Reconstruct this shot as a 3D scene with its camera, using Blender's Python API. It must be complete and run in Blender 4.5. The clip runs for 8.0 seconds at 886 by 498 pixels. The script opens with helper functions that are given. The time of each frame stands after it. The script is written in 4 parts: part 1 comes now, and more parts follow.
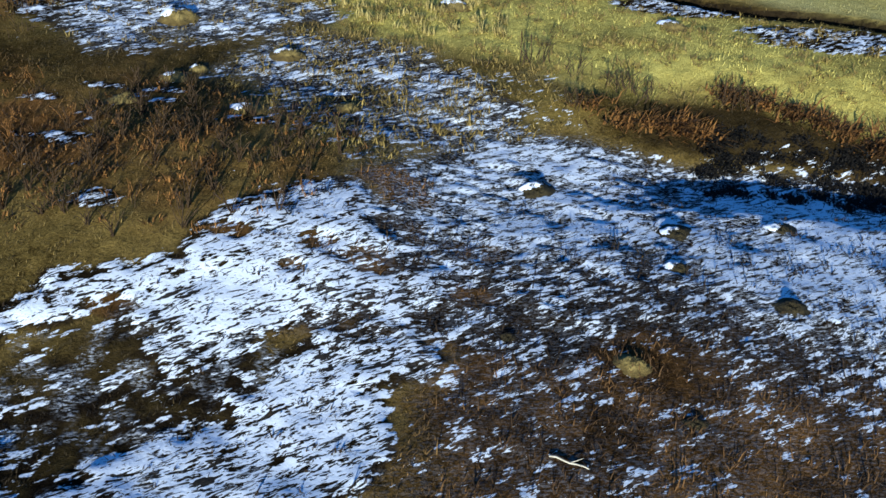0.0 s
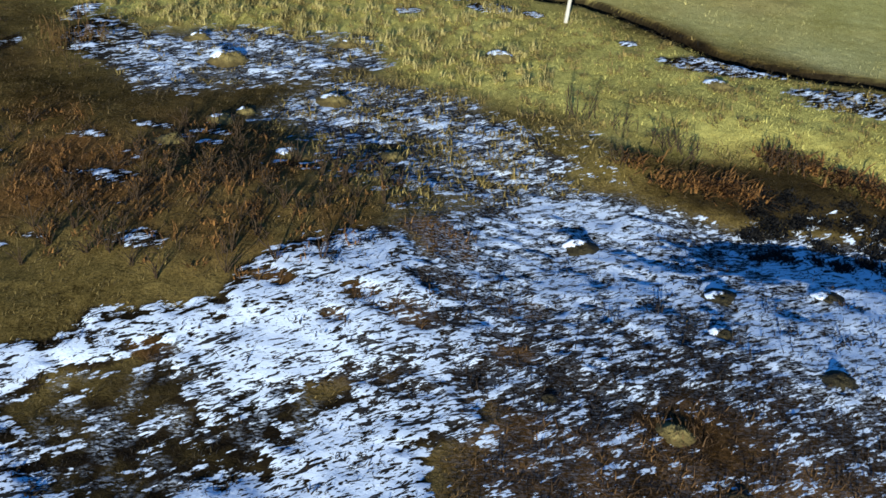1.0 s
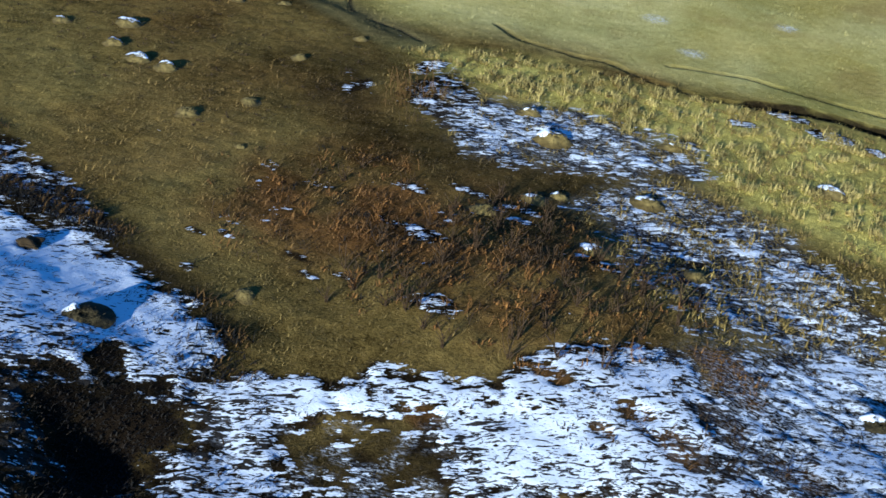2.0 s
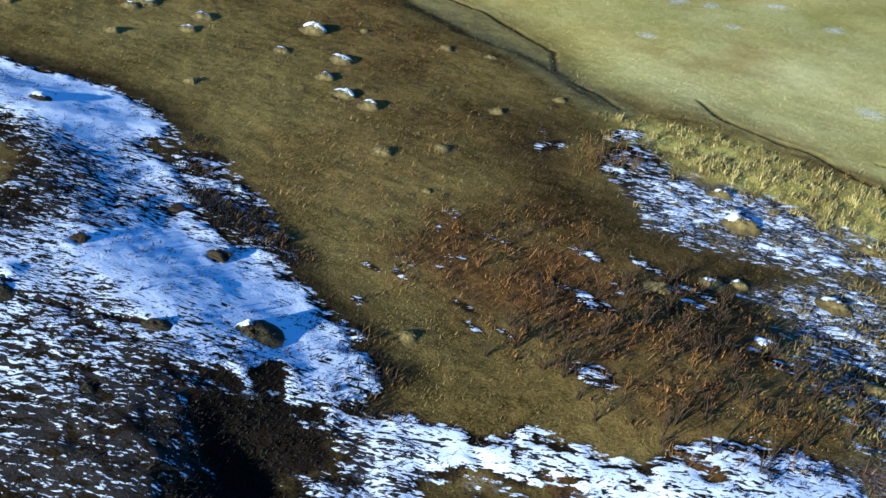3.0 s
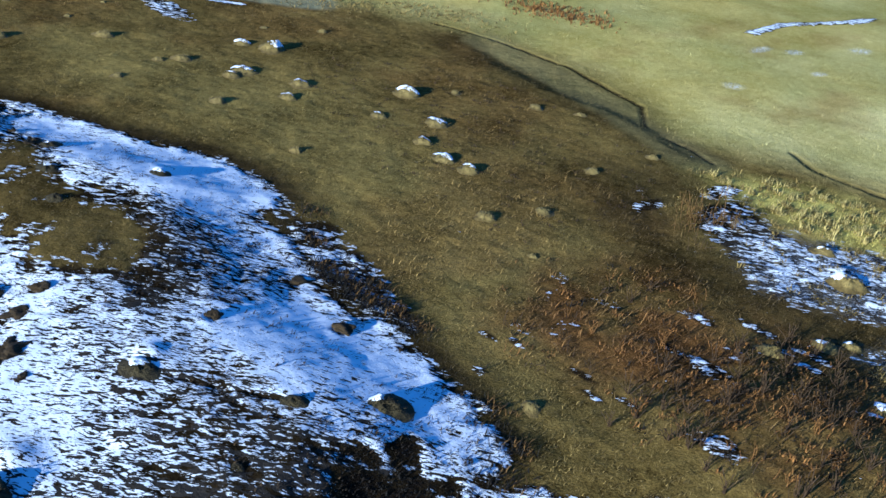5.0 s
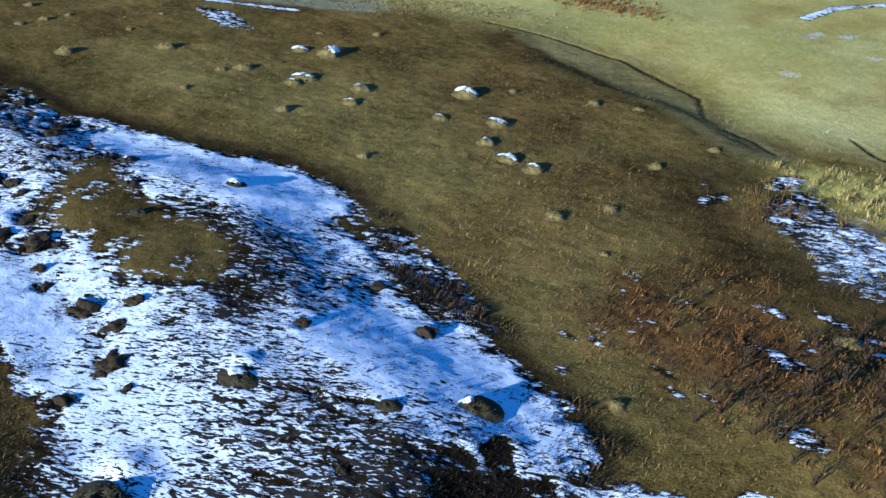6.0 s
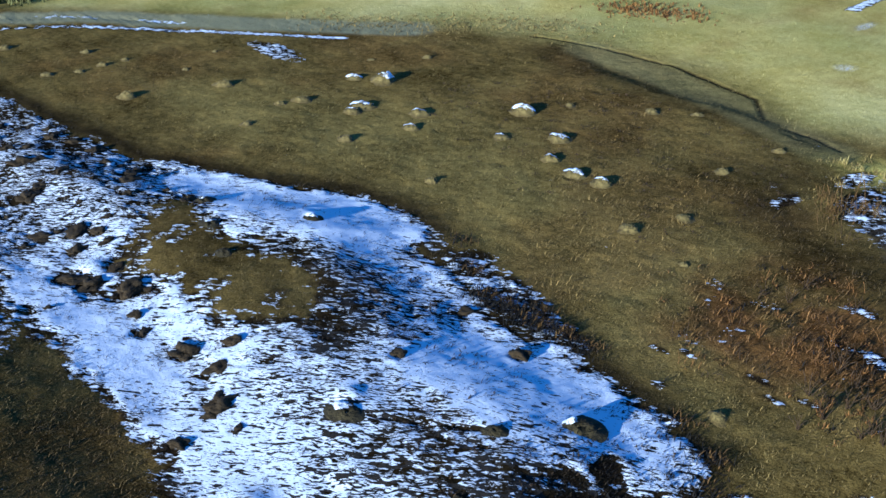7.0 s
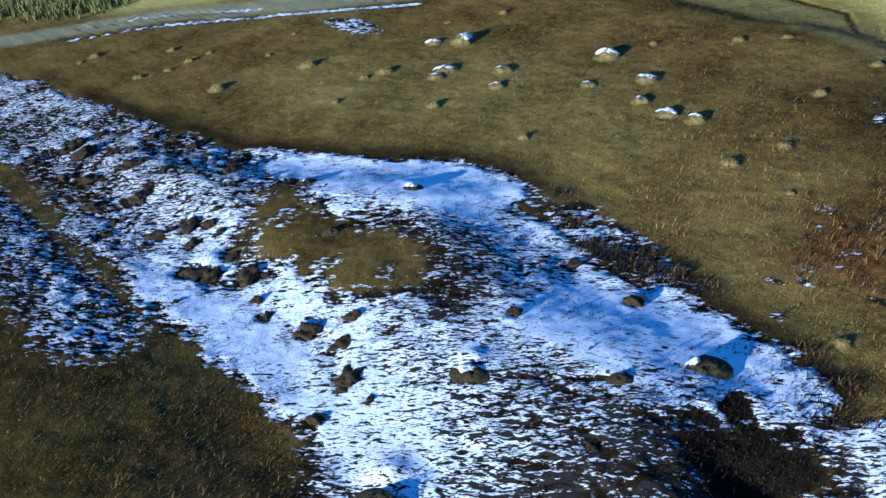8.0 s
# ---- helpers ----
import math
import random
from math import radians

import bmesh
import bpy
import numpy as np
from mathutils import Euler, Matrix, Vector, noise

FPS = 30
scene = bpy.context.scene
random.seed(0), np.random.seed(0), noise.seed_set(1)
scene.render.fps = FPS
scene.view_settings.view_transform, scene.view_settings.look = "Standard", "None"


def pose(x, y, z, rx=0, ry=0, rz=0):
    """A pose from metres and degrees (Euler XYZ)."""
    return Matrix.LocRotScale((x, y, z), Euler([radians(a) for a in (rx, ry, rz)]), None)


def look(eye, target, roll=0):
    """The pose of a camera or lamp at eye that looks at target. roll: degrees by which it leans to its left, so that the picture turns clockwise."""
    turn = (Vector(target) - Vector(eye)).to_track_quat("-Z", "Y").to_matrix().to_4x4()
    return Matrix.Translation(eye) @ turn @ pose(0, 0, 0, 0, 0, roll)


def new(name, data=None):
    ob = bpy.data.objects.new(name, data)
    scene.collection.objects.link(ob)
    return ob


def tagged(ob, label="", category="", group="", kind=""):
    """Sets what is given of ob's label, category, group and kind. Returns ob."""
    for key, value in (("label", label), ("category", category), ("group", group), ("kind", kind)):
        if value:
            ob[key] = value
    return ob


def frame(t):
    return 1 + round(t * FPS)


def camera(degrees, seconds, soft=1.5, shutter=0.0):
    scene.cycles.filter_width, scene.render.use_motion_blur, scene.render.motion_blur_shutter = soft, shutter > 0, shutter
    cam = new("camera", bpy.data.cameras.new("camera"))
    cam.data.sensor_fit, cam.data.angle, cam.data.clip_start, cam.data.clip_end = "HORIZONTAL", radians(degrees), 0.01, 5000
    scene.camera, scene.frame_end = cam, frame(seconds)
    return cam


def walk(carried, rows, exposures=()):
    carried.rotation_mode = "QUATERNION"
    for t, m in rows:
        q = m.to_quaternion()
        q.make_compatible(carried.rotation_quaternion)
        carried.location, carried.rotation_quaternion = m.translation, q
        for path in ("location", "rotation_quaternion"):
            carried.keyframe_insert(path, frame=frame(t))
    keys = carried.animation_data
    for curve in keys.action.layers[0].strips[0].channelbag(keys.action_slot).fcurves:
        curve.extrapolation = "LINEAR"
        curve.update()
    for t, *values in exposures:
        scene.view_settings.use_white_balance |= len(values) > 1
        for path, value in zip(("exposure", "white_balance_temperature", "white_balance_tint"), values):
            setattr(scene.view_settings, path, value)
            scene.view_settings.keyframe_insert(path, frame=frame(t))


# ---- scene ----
cam = camera(48.0, 8.0, soft=1.5, shutter=0.1)
PATH = [
    (0, (-0.645, 3.004, 7.232), (-0.941, 4.607, 6.073), 0.8),
    (0.5, (-0.741, 3.153, 7.047), (-1.046, 4.787, 5.934), 0.2),
    (0.8, (-0.828, 3.137, 7.225), (-1.142, 4.779, 6.126), 0.8),
    (1, (-0.886, 3.126, 7.343), (-1.245, 4.761, 6.248), 2.1),
    (1.2, (-0.892, 3.151, 7.461), (-1.337, 4.767, 6.379), 2.7),
    (1.5, (-0.9, 3.188, 7.639), (-1.523, 4.763, 6.576), 3.3),
    (1.8, (-1.143, 3.255, 7.73), (-1.933, 4.769, 6.698), 4.7),
    (2, (-1.305, 3.299, 7.79), (-2.188, 4.772, 6.765), 5.8),
    (2.2, (-1.269, 3.335, 7.795), (-2.262, 4.753, 6.793), 6.4),
    (3.3, (-1.32, 3.367, 7.98), (-2.533, 4.637, 7.022), 8.5),
    (3.5, (-1.372, 3.225, 8.079), (-2.6, 4.497, 7.145), 8.7),
    (4, (-1.477, 3.078, 8.171), (-2.718, 4.344, 7.245), 8.9),
    (4.5, (-1.614, 2.84, 8.328), (-2.88, 4.086, 7.409), 7.6),
    (4.7, (-1.706, 2.779, 8.374), (-2.986, 4.012, 7.455), 6.6),
    (5.8, (-1.986, 1.935, 8.93), (-3.321, 3.087, 7.988), 2.6),
    (6, (-2.051, 1.889, 8.9), (-3.391, 3.031, 7.954), 2.2),
    (6.2, (-2.196, 1.674, 8.979), (-3.546, 2.804, 8.032), 0.9),
    (6.5, (-2.413, 1.352, 9.098), (-3.769, 2.481, 8.156), -0.1),
    (7, (-2.504, 1.176, 9.277), (-3.897, 2.267, 8.346), -2.6),
    (7.2, (-2.504, 1.089, 9.319), (-3.912, 2.148, 8.374), -3.9),
    (7.5, (-2.505, 0.958, 9.381), (-3.949, 1.944, 8.41), -8),
    (7.8, (-2.503, 0.908, 9.472), (-3.966, 1.859, 8.496), -10.1),
    (8, (-2.502, 0.875, 9.533), (-3.979, 1.79, 8.544), -11.9),
]
walk(cam, [(t, look(eye, target, roll)) for t, eye, target, roll in PATH], [(0, 0.76, 5480, 2), (0.6, 0.64, 5420, 2), (1.5, 0.64, 5380, 2), (2.1, 0.85, 5200, 3), (3.4, 1.11, 5050, 4), (4.7, 1.11, 4980, 4), (6.5, 1.03, 4850, 5), (8, 1.08, 4900, 5)])

# ---- light: low winter sun, clear sky ----
SUN_ELEV, SUN_AWAY = 13.0, Vector((-0.04, 1.0, 0)).normalized()
world = bpy.data.worlds.new("winter_sky")
scene.world = world
world.use_nodes = True
sky = world.node_tree.nodes.new("ShaderNodeTexSky")
sky.sky_type, sky.sun_disc = "NISHITA", False
sky.ozone_density, sky.dust_density, sky.air_density = 8.0, 0.2, 1.0
sky.sun_elevation = radians(SUN_ELEV)
sky.sun_rotation = math.atan2(-SUN_AWAY.x, -SUN_AWAY.y)
back = world.node_tree.nodes["Background"]
back.inputs["Strength"].default_value = 0.094
world.node_tree.links.new(sky.outputs[0], back.inputs["Color"])
lamp = bpy.data.lights.new("sun", "SUN")
lamp.energy, lamp.angle, lamp.color = 5.0, radians(0.5), (1.0, 0.92, 0.79)
sun = new("sun", lamp)
down = SUN_AWAY * math.cos(radians(SUN_ELEV)) - Vector((0, 0, math.sin(radians(SUN_ELEV))))
sun.matrix_world = look(-down * 60, (0, 0, 0))


# ---- materials ----
def mat(name, rough=0.9):
    m = bpy.data.materials.new(name)
    m.use_nodes = True
    b = m.node_tree.nodes["Principled BSDF"]
    b.inputs["Roughness"].default_value = rough
    b.inputs["Specular IOR Level"].default_value = 0.25
    return m, m.node_tree, b


def noise_of(nt, scale, detail=4.0, rough=0.6, stretch=(1, 1, 1), turn=0.0):
    co = nt.nodes.new("ShaderNodeTexCoord")
    mp = nt.nodes.new("ShaderNodeMapping")
    mp.inputs["Scale"].default_value = stretch
    mp.vector_type = "TEXTURE" if turn else "POINT"
    if turn:
        mp.inputs["Scale"].default_value = [1 / v for v in stretch]
        mp.inputs["Rotation"].default_value = (0, 0, radians(turn))
    n = nt.nodes.new("ShaderNodeTexNoise")
    n.inputs["Scale"].default_value, n.inputs["Detail"].default_value, n.inputs["Roughness"].default_value = scale, detail, rough
    nt.links.new(co.outputs["Object"], mp.inputs["Vector"])
    nt.links.new(mp.outputs[0], n.inputs["Vector"])
    return n.outputs["Fac"]


def attr(nt, name):
    a = nt.nodes.new("ShaderNodeAttribute")
    a.attribute_name = name
    return a.outputs["Fac"]


def calc(nt, op, a, b=None, c=None, clamp=False):
    n = nt.nodes.new("ShaderNodeMath")
    n.operation, n.use_clamp = op, clamp
    for i, v in enumerate((a, b, c)):
        if v is None:
            continue
        if isinstance(v, (int, float)):
            n.inputs[i].default_value = v
        else:
            nt.links.new(v, n.inputs[i])
    return n.outputs[0]


def mix(nt, fac, a, b, blend="MIX"):
    n = nt.nodes.new("ShaderNodeMix")
    n.data_type, n.blend_type = "RGBA", blend
    for i, v in ((0, fac), (6, a), (7, b)):
        if isinstance(v, (int, float)):
            n.inputs[i].default_value = v
        elif isinstance(v, tuple):
            n.inputs[i].default_value = (*v, 1)
        else:
            nt.links.new(v, n.inputs[i])
    return n.outputs[2]


def ramp(nt, fac, lo, hi):
    n = nt.nodes.new("ShaderNodeMapRange")
    n.inputs[1].default_value, n.inputs[2].default_value = lo, hi
    nt.links.new(fac, n.inputs[0])
    return n.outputs[0]


def bump(nt, b, height, strength, dist):
    n = nt.nodes.new("ShaderNodeBump")
    n.inputs["Strength"].default_value, n.inputs["Distance"].default_value = strength, dist
    nt.links.new(height, n.inputs["Height"])
    nt.links.new(n.outputs[0], b.inputs["Normal"])


SNOW_COL = (0.80, 0.825, 0.86)


def zone_colour(nt, tone):
    """Winter grass colour by plant zone; tone is a random value from 0 to 1."""
    base = mix(nt, tone, (0.027, 0.017, 0.004), (0.305, 0.205, 0.055))
    rust = mix(nt, tone, (0.022, 0.010, 0.003), (0.31, 0.146, 0.040))
    lush = mix(nt, tone, (0.26, 0.20, 0.041), (0.81, 0.67, 0.160))
    field = mix(nt, tone, (0.32, 0.245, 0.050), (0.60, 0.480, 0.155))
    # Near-black soil colour; some zones use it to put shade into the ground.
    mud_shade = mix(nt, tone, (0.004, 0.003, 0.002), (0.024, 0.016, 0.009))
    gold = mix(nt, tone, (0.066, 0.046, 0.012), (0.38, 0.272, 0.075))
    green = mix(nt, tone, (0.25, 0.205, 0.042), (0.46, 0.40, 0.125))
    field = mix(nt, ramp(nt, noise_of(nt, 0.22, 3, 0.6), 0.42, 0.62), field, green)
    field = mix(nt, ramp(nt, noise_of(nt, 0.13, 3, 0.55), 0.46, 0.66), field, mix(nt, tone, (0.42, 0.35, 0.10), (0.68, 0.58, 0.24)))
    field = mix(nt, calc(nt, "MULTIPLY", ramp(nt, noise_of(nt, 0.30, 3, 0.6), 0.52, 0.70), 0.6), field, mix(nt, tone, (0.22, 0.145, 0.036), (0.40, 0.27, 0.085)))
    col = mix(nt, attr(nt, "gold"), base, gold)
    col = mix(nt, attr(nt, "rust"), col, rust)
    col = mix(nt, attr(nt, "lush"), col, lush)
    col = mix(nt, attr(nt, "field"), col, field)
    return mix(nt, attr(nt, "mud_shade"), col, mud_shade)


def ground_material():
    m, nt, b = mat("winter_meadow")
    big = noise_of(nt, 0.5, 3, 0.6)
    mid = noise_of(nt, 5.0, 5, 0.7)
    fine = noise_of(nt, 26.0, 4, 0.7)
    tone = ramp(nt, calc(nt, "ADD", calc(nt, "MULTIPLY", big, 0.35), calc(nt, "ADD", calc(nt, "MULTIPLY", mid, 0.3), calc(nt, "MULTIPLY", fine, 0.35))), 0.37, 0.67)
    col = zone_colour(nt, tone)
    grit = mix(nt, fine, (0.23, 0.21, 0.11), (0.36, 0.335, 0.185))
    col = mix(nt, attr(nt, "gravel"), col, grit)
    edge = calc(nt, "ADD", calc(nt, "MULTIPLY", noise_of(nt, 6.8, 3, 0.6, (0.55, 1.45, 1), 38), 0.60), calc(nt, "MULTIPLY", noise_of(nt, 14.0, 3, 0.65, (0.55, 1.45, 1), 34), 0.40))
    fac = calc(nt, "ADD", attr(nt, "snow"), calc(nt, "MULTIPLY", calc(nt, "SUBTRACT", edge, 0.5), calc(nt, "SUBTRACT", 2.5, calc(nt, "MULTIPLY", attr(nt, "smooth"), 1.3))))
    fac = ramp(nt, fac, -0.025, 0.03)
    thick = calc(nt, "MAXIMUM", attr(nt, "wisp"), ramp(nt, noise_of(nt, 0.8, 2, 0.5), 0.38, 0.60))
    shift = calc(nt, "SUBTRACT", calc(nt, "MULTIPLY", calc(nt, "SUBTRACT", thick, 1.0), 0.09), calc(nt, "MULTIPLY", attr(nt, "smooth"), 0.05))
    shift = calc(nt, "ADD", shift, calc(nt, "MULTIPLY", attr(nt, "wisp"), 0.045))
    dash = 0.0
    for scale, turn, level in ((7.5, 42, 0.604), (10.5, 26, 0.604), (16.0, 48, 0.602), (22.0, 30, 0.602)):
        dash = calc(nt, "MAXIMUM", dash, ramp(nt, calc(nt, "ADD", noise_of(nt, scale, 2, 0.5, (0.42, 1.6, 1), turn), shift), level, level + 0.007))
    fac = calc(nt, "MULTIPLY", fac, calc(nt, "SUBTRACT", 1.0, calc(nt, "MULTIPLY", dash, 0.98)))
    hoar = calc(nt, "MULTIPLY", attr(nt, "hoar"), ramp(nt, noise_of(nt, 24.0, 3, 0.7, (0.6, 1.4, 1), 15), 0.48, 0.60))
    fac = calc(nt, "MAXIMUM", fac, hoar)
    col = mix(nt, fac, col, SNOW_COL)
    nt.links.new(col, b.inputs["Base Color"])
    nt.links.new(ramp(nt, fac, 0.0, 1.0), b.inputs["Specular IOR Level"])
    b.inputs["Specular IOR Level"].default_value = 0.2
    high = calc(nt, "ADD", calc(nt, "MULTIPLY", fac, 0.5), calc(nt, "MULTIPLY", calc(nt, "ADD", calc(nt, "MULTIPLY", mid, 0.4), calc(nt, "MULTIPLY", fine, 0.25)), calc(nt, "SUBTRACT", 1.0, calc(nt, "MULTIPLY", fac, 0.55))))
    bump(nt, b, high, 0.9, 0.07)
    return m


def grass_material(name):
    m, nt, b = mat(name)
    col = zone_colour(nt, attr(nt, "tone"))
    col = mix(nt, attr(nt, "rime"), col, SNOW_COL)
    nt.links.new(col, b.inputs["Base Color"])
    return m


def plain(name, dark, light, scale=20.0, rough=0.9, stretch=(1, 1, 1), relief=0.02):
    m, nt, b = mat(name, rough)
    fine = noise_of(nt, scale, 5, 0.7, stretch)
    wide = noise_of(nt, scale * 0.15, 2, 0.5)
    tone = ramp(nt, calc(nt, "ADD", calc(nt, "MULTIPLY", fine, 0.7), calc(nt, "MULTIPLY", wide, 0.3)), 0.32, 0.68)
    nt.links.new(mix(nt, tone, dark, light), b.inputs["Base Color"])
    bump(nt, b, fine, 0.7, relief)
    return m


M_GROUND = ground_material()
M_GRASS = grass_material("winter_grass")


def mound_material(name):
    """Matted meadow turf; the sunlit top of the mound is painted a paler straw."""
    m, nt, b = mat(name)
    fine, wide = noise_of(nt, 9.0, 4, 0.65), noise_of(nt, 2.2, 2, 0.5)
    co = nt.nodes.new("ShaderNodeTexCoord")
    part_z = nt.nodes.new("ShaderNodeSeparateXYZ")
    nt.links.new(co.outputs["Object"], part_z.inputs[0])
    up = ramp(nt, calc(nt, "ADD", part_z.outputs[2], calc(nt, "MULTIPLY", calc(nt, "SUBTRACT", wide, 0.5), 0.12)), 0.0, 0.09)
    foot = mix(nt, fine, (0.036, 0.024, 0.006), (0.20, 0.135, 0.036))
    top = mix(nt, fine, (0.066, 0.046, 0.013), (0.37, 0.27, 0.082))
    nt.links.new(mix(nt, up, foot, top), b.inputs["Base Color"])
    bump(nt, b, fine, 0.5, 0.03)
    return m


M_MOUND = mound_material("anthill_sunlit_turf")
M_TUFT = plain("snow_tuft", (0.006, 0.004, 0.002), (0.062, 0.036, 0.013), 9)
M_STRAW = plain("pale_straw", (0.13, 0.095, 0.024), (0.55, 0.43, 0.14), 9)
M_GOLD = plain("golden_tussock", (0.05, 0.032, 0.008), (0.40, 0.28, 0.075), 11)
# Dark copy of the anthill turf: shade on these mounds put into the colour.
M_TURF_SHADE = plain("shaded_anthill_turf", (0.004, 0.003, 0.002), (0.075, 0.056, 0.020), 8, relief=0.06)
M_BRUSH = plain("olive_brush", (0.05, 0.055, 0.016), (0.27, 0.25, 0.080), 10)
M_SHRUB = plain("rusty_weed", (0.010, 0.006, 0.002), (0.19, 0.100, 0.024), 14)
M_CLOD = plain("dark_turf", (0.006, 0.004, 0.002), (0.075, 0.047, 0.017), 16, relief=0.05)
M_SNOW = plain("old_snow", (0.76, 0.79, 0.85), (0.84, 0.86, 0.90), 12, 0.7, relief=0.02)
M_WOOD = plain("bleached_wood", (0.40, 0.34, 0.24), (0.62, 0.56, 0.43), 30, 0.8, (1, 1, 0.08), 0.006)
M_REED = plain("dead_reed", (0.014, 0.007, 0.003), (0.33, 0.150, 0.033), 14)
M_STALK = plain("dead_weed", (0.014, 0.009, 0.005), (0.085, 0.048, 0.020), 12)
# Plants coloured near black, with their shade put into the colour.
M_NEAR_BLACK = plain("near_black_plants", (0.003, 0.003, 0.002), (0.014, 0.010, 0.006), 15)


# ---- the lie of the land ----
def lattice(ix, iy, seed):
    h = (ix.astype(np.int64) * 374761393 + iy.astype(np.int64) * 668265263 + seed * 974634777) & 0x7FFFFFFF
    h = ((h ^ (h >> 13)) * 1274126177) & 0x7FFFFFFF
    return ((h ^ (h >> 16)) & 0xFFFF) / 65535.0


def vnoise(x, y, size, seed):
    """Smooth random field, 0 to 1, with features of about that size in metres."""
    x, y = x / size, y / size
    ix, iy = np.floor(x), np.floor(y)
    fx, fy = x - ix, y - iy
    fx, fy = fx * fx * (3 - 2 * fx), fy * fy * (3 - 2 * fy)
    a, b = lattice(ix, iy, seed), lattice(ix + 1, iy, seed)
    c, d = lattice(ix, iy + 1, seed), lattice(ix + 1, iy + 1, seed)
    return (a * (1 - fx) + b * fx) * (1 - fy) + (c * (1 - fx) + d * fx) * fy


def layered(x, y, size, seed, octaves=3):
    total, weight, w = 0, 0, 1.0
    for k in range(octaves):
        u, v = x * 0.8 - y * 0.6, x * 0.6 + y * 0.8
        total = total + w * vnoise(u if k % 2 else x, v if k % 2 else y, size / 2**k, seed + k)
        weight, w = weight + w, w * 0.6
    return total / weight


def step(v, lo, hi):
    s = np.clip((v - lo) / (hi - lo), 0, 1)
    return s * s * (3 - 2 * s)


def near_line(x, y, line):
    """Distance to a polyline."""
    best = np.full(np.shape(x), 1e9)
    for (ax, ay), (bx, by) in zip(line, line[1:]):
        dx, dy = bx - ax, by - ay
        s = np.clip(((x - ax) * dx + (y - ay) * dy) / (dx * dx + dy * dy), 0, 1)
        best = np.minimum(best, np.hypot(x - ax - s * dx, y - ay - s * dy))
    return best


def inside(x, y, shape):
    """Signed distance to a closed outline: positive inside."""
    within = np.zeros(np.shape(x), bool)
    ring = [*shape, shape[0]]
    for (ax, ay), (bx, by) in zip(ring, ring[1:]):
        if ay != by:
            within ^= ((ay > y) != (by > y)) & (x < (bx - ax) * (y - ay) / (by - ay) + ax)
    d = near_line(x, y, ring)
    return np.where(within, d, -d)


SNOW_BANK = [(-40.7, 7.6), (-38.4, 8.2), (-35, 8.3), (-31.5, 8.7), (-28, 9.3), (-25.4, 9.7), (-23.5, 10.4), (-21.9, 11.2), (-20.2, 12.2), (-18.5, 12.6), (-17.3, 12.5),
             (-16.8, 11.8), (-15.7, 11.5), (-14.6, 11.25), (-13.3, 11.05), (-12.4, 11.2), (-11.4, 11.25), (-10.5, 11.05), (-9.7, 10.75), (-9.0, 10.6), (-8.6, 10.0), (-8.1, 9.0), (-7.4, 7.2), (-9, 3),
             (-13.0, 4.4), (-14.7, 4.85), (-15.5, 5.05), (-17, 4.8), (-18.3, 4.85), (-20.4, 4.8), (-23.7, 4.8), (-28.6, 5.1), (-33, 5.0), (-40, 4.6)]
SHOULDER = SNOW_BANK[:23] + [(-7.4, -4), (-41, -4)]
BARE_ISLAND = [(-22.3, 8.1), (-21.5, 9.1), (-19.9, 9.3), (-18.1, 9.5), (-16.9, 9.6), (-15.6, 9.1), (-15.0, 8.4), (-15.6, 7.8), (-16.5, 7.4), (-17.3, 7.2), (-18.3, 7.1), (-19.2, 7.1), (-20.8, 7.3)]
THIN_SNOW = [(-19.0, 9.5), (-17.6, 10.5), (-16.4, 10.8), (-14.2, 9.5), (-14.6, 8.2), (-15.7, 7.6), (-16.5, 8.3)]
SNOW_BAND = [(-8.6, 9.8), (-8.2, 10.4), (-7.8, 10.8), (-7.4, 11.1), (-7.1, 11.4), (-6.7, 11.6), (-6.3, 11.8), (-5.9, 11.9), (-5.6, 12.1), (-5.3, 12.9), (-4.8, 13.6), (-3.8, 14.0), (-3.5, 13.4), (-3.1, 12.8), (-2.8, 12.2), (-3.2, 11.5), (-4.1, 11.1), (-4.7, 10.9), (-5.0, 10.7), (-5.4, 10.8), (-5.8, 11.2), (-6.0, 11.2), (-6.3, 10.9), (-6.4, 10.6), (-6.8, 10.5), (-6.9, 10.2), (-7.3, 9.9), (-7.8, 9.5)]
SNOW_FRONT = [(-5.5, 8.4), (-5.4, 8.6), (-5.2, 9.0), (-5.1, 9.3), (-4.8, 9.5), (-4.5, 9.6), (-4.1, 9.8), (-4.2, 10.1), (-3.9, 10.2), (-4.0, 10.6), (-3.8, 11.0), (-3.3, 11.3), (-3.0, 11.9), (-2.7, 12.5), (-2.4, 12.6), (-2.5, 11.7), (-2.9, 11.3), (-2.1, 11.2), (-2.5, 10.7), (-2.8, 10.4), (-2.5, 10.1), (-2.4, 9.7), (-2.6, 9.3), (-2.9, 9.0), (-2.9, 8.4), (-5.3, 8.0)]
SNOW_TIP = [(-8.7, 9.5), (-8.0, 10.2), (-7.0, 9.8), (-6.2, 9.3), (-5.9, 8.5), (-7.3, 7.7), (-7.9, 8.3)]
FROST = [(-2.9, 15.8), (-2.2, 16.6), (-0.7, 16.9), (0.9, 17.2), (2.6, 17.4), (4.5, 17.0), (4.5, 11.6), (1.6, 12.4), (0.6, 13.3), (-0.8, 13.3), (-2.5, 13.0), (-3.4, 13.6), (-3.5, 14.6)]
PATCHY = [(-3.6, 13.8), (-2.6, 14), (1, 13.8), (5, 13.5), (5, 7), (-2.4, 7), (-2.2, 11), (-4.5, 11.2)]
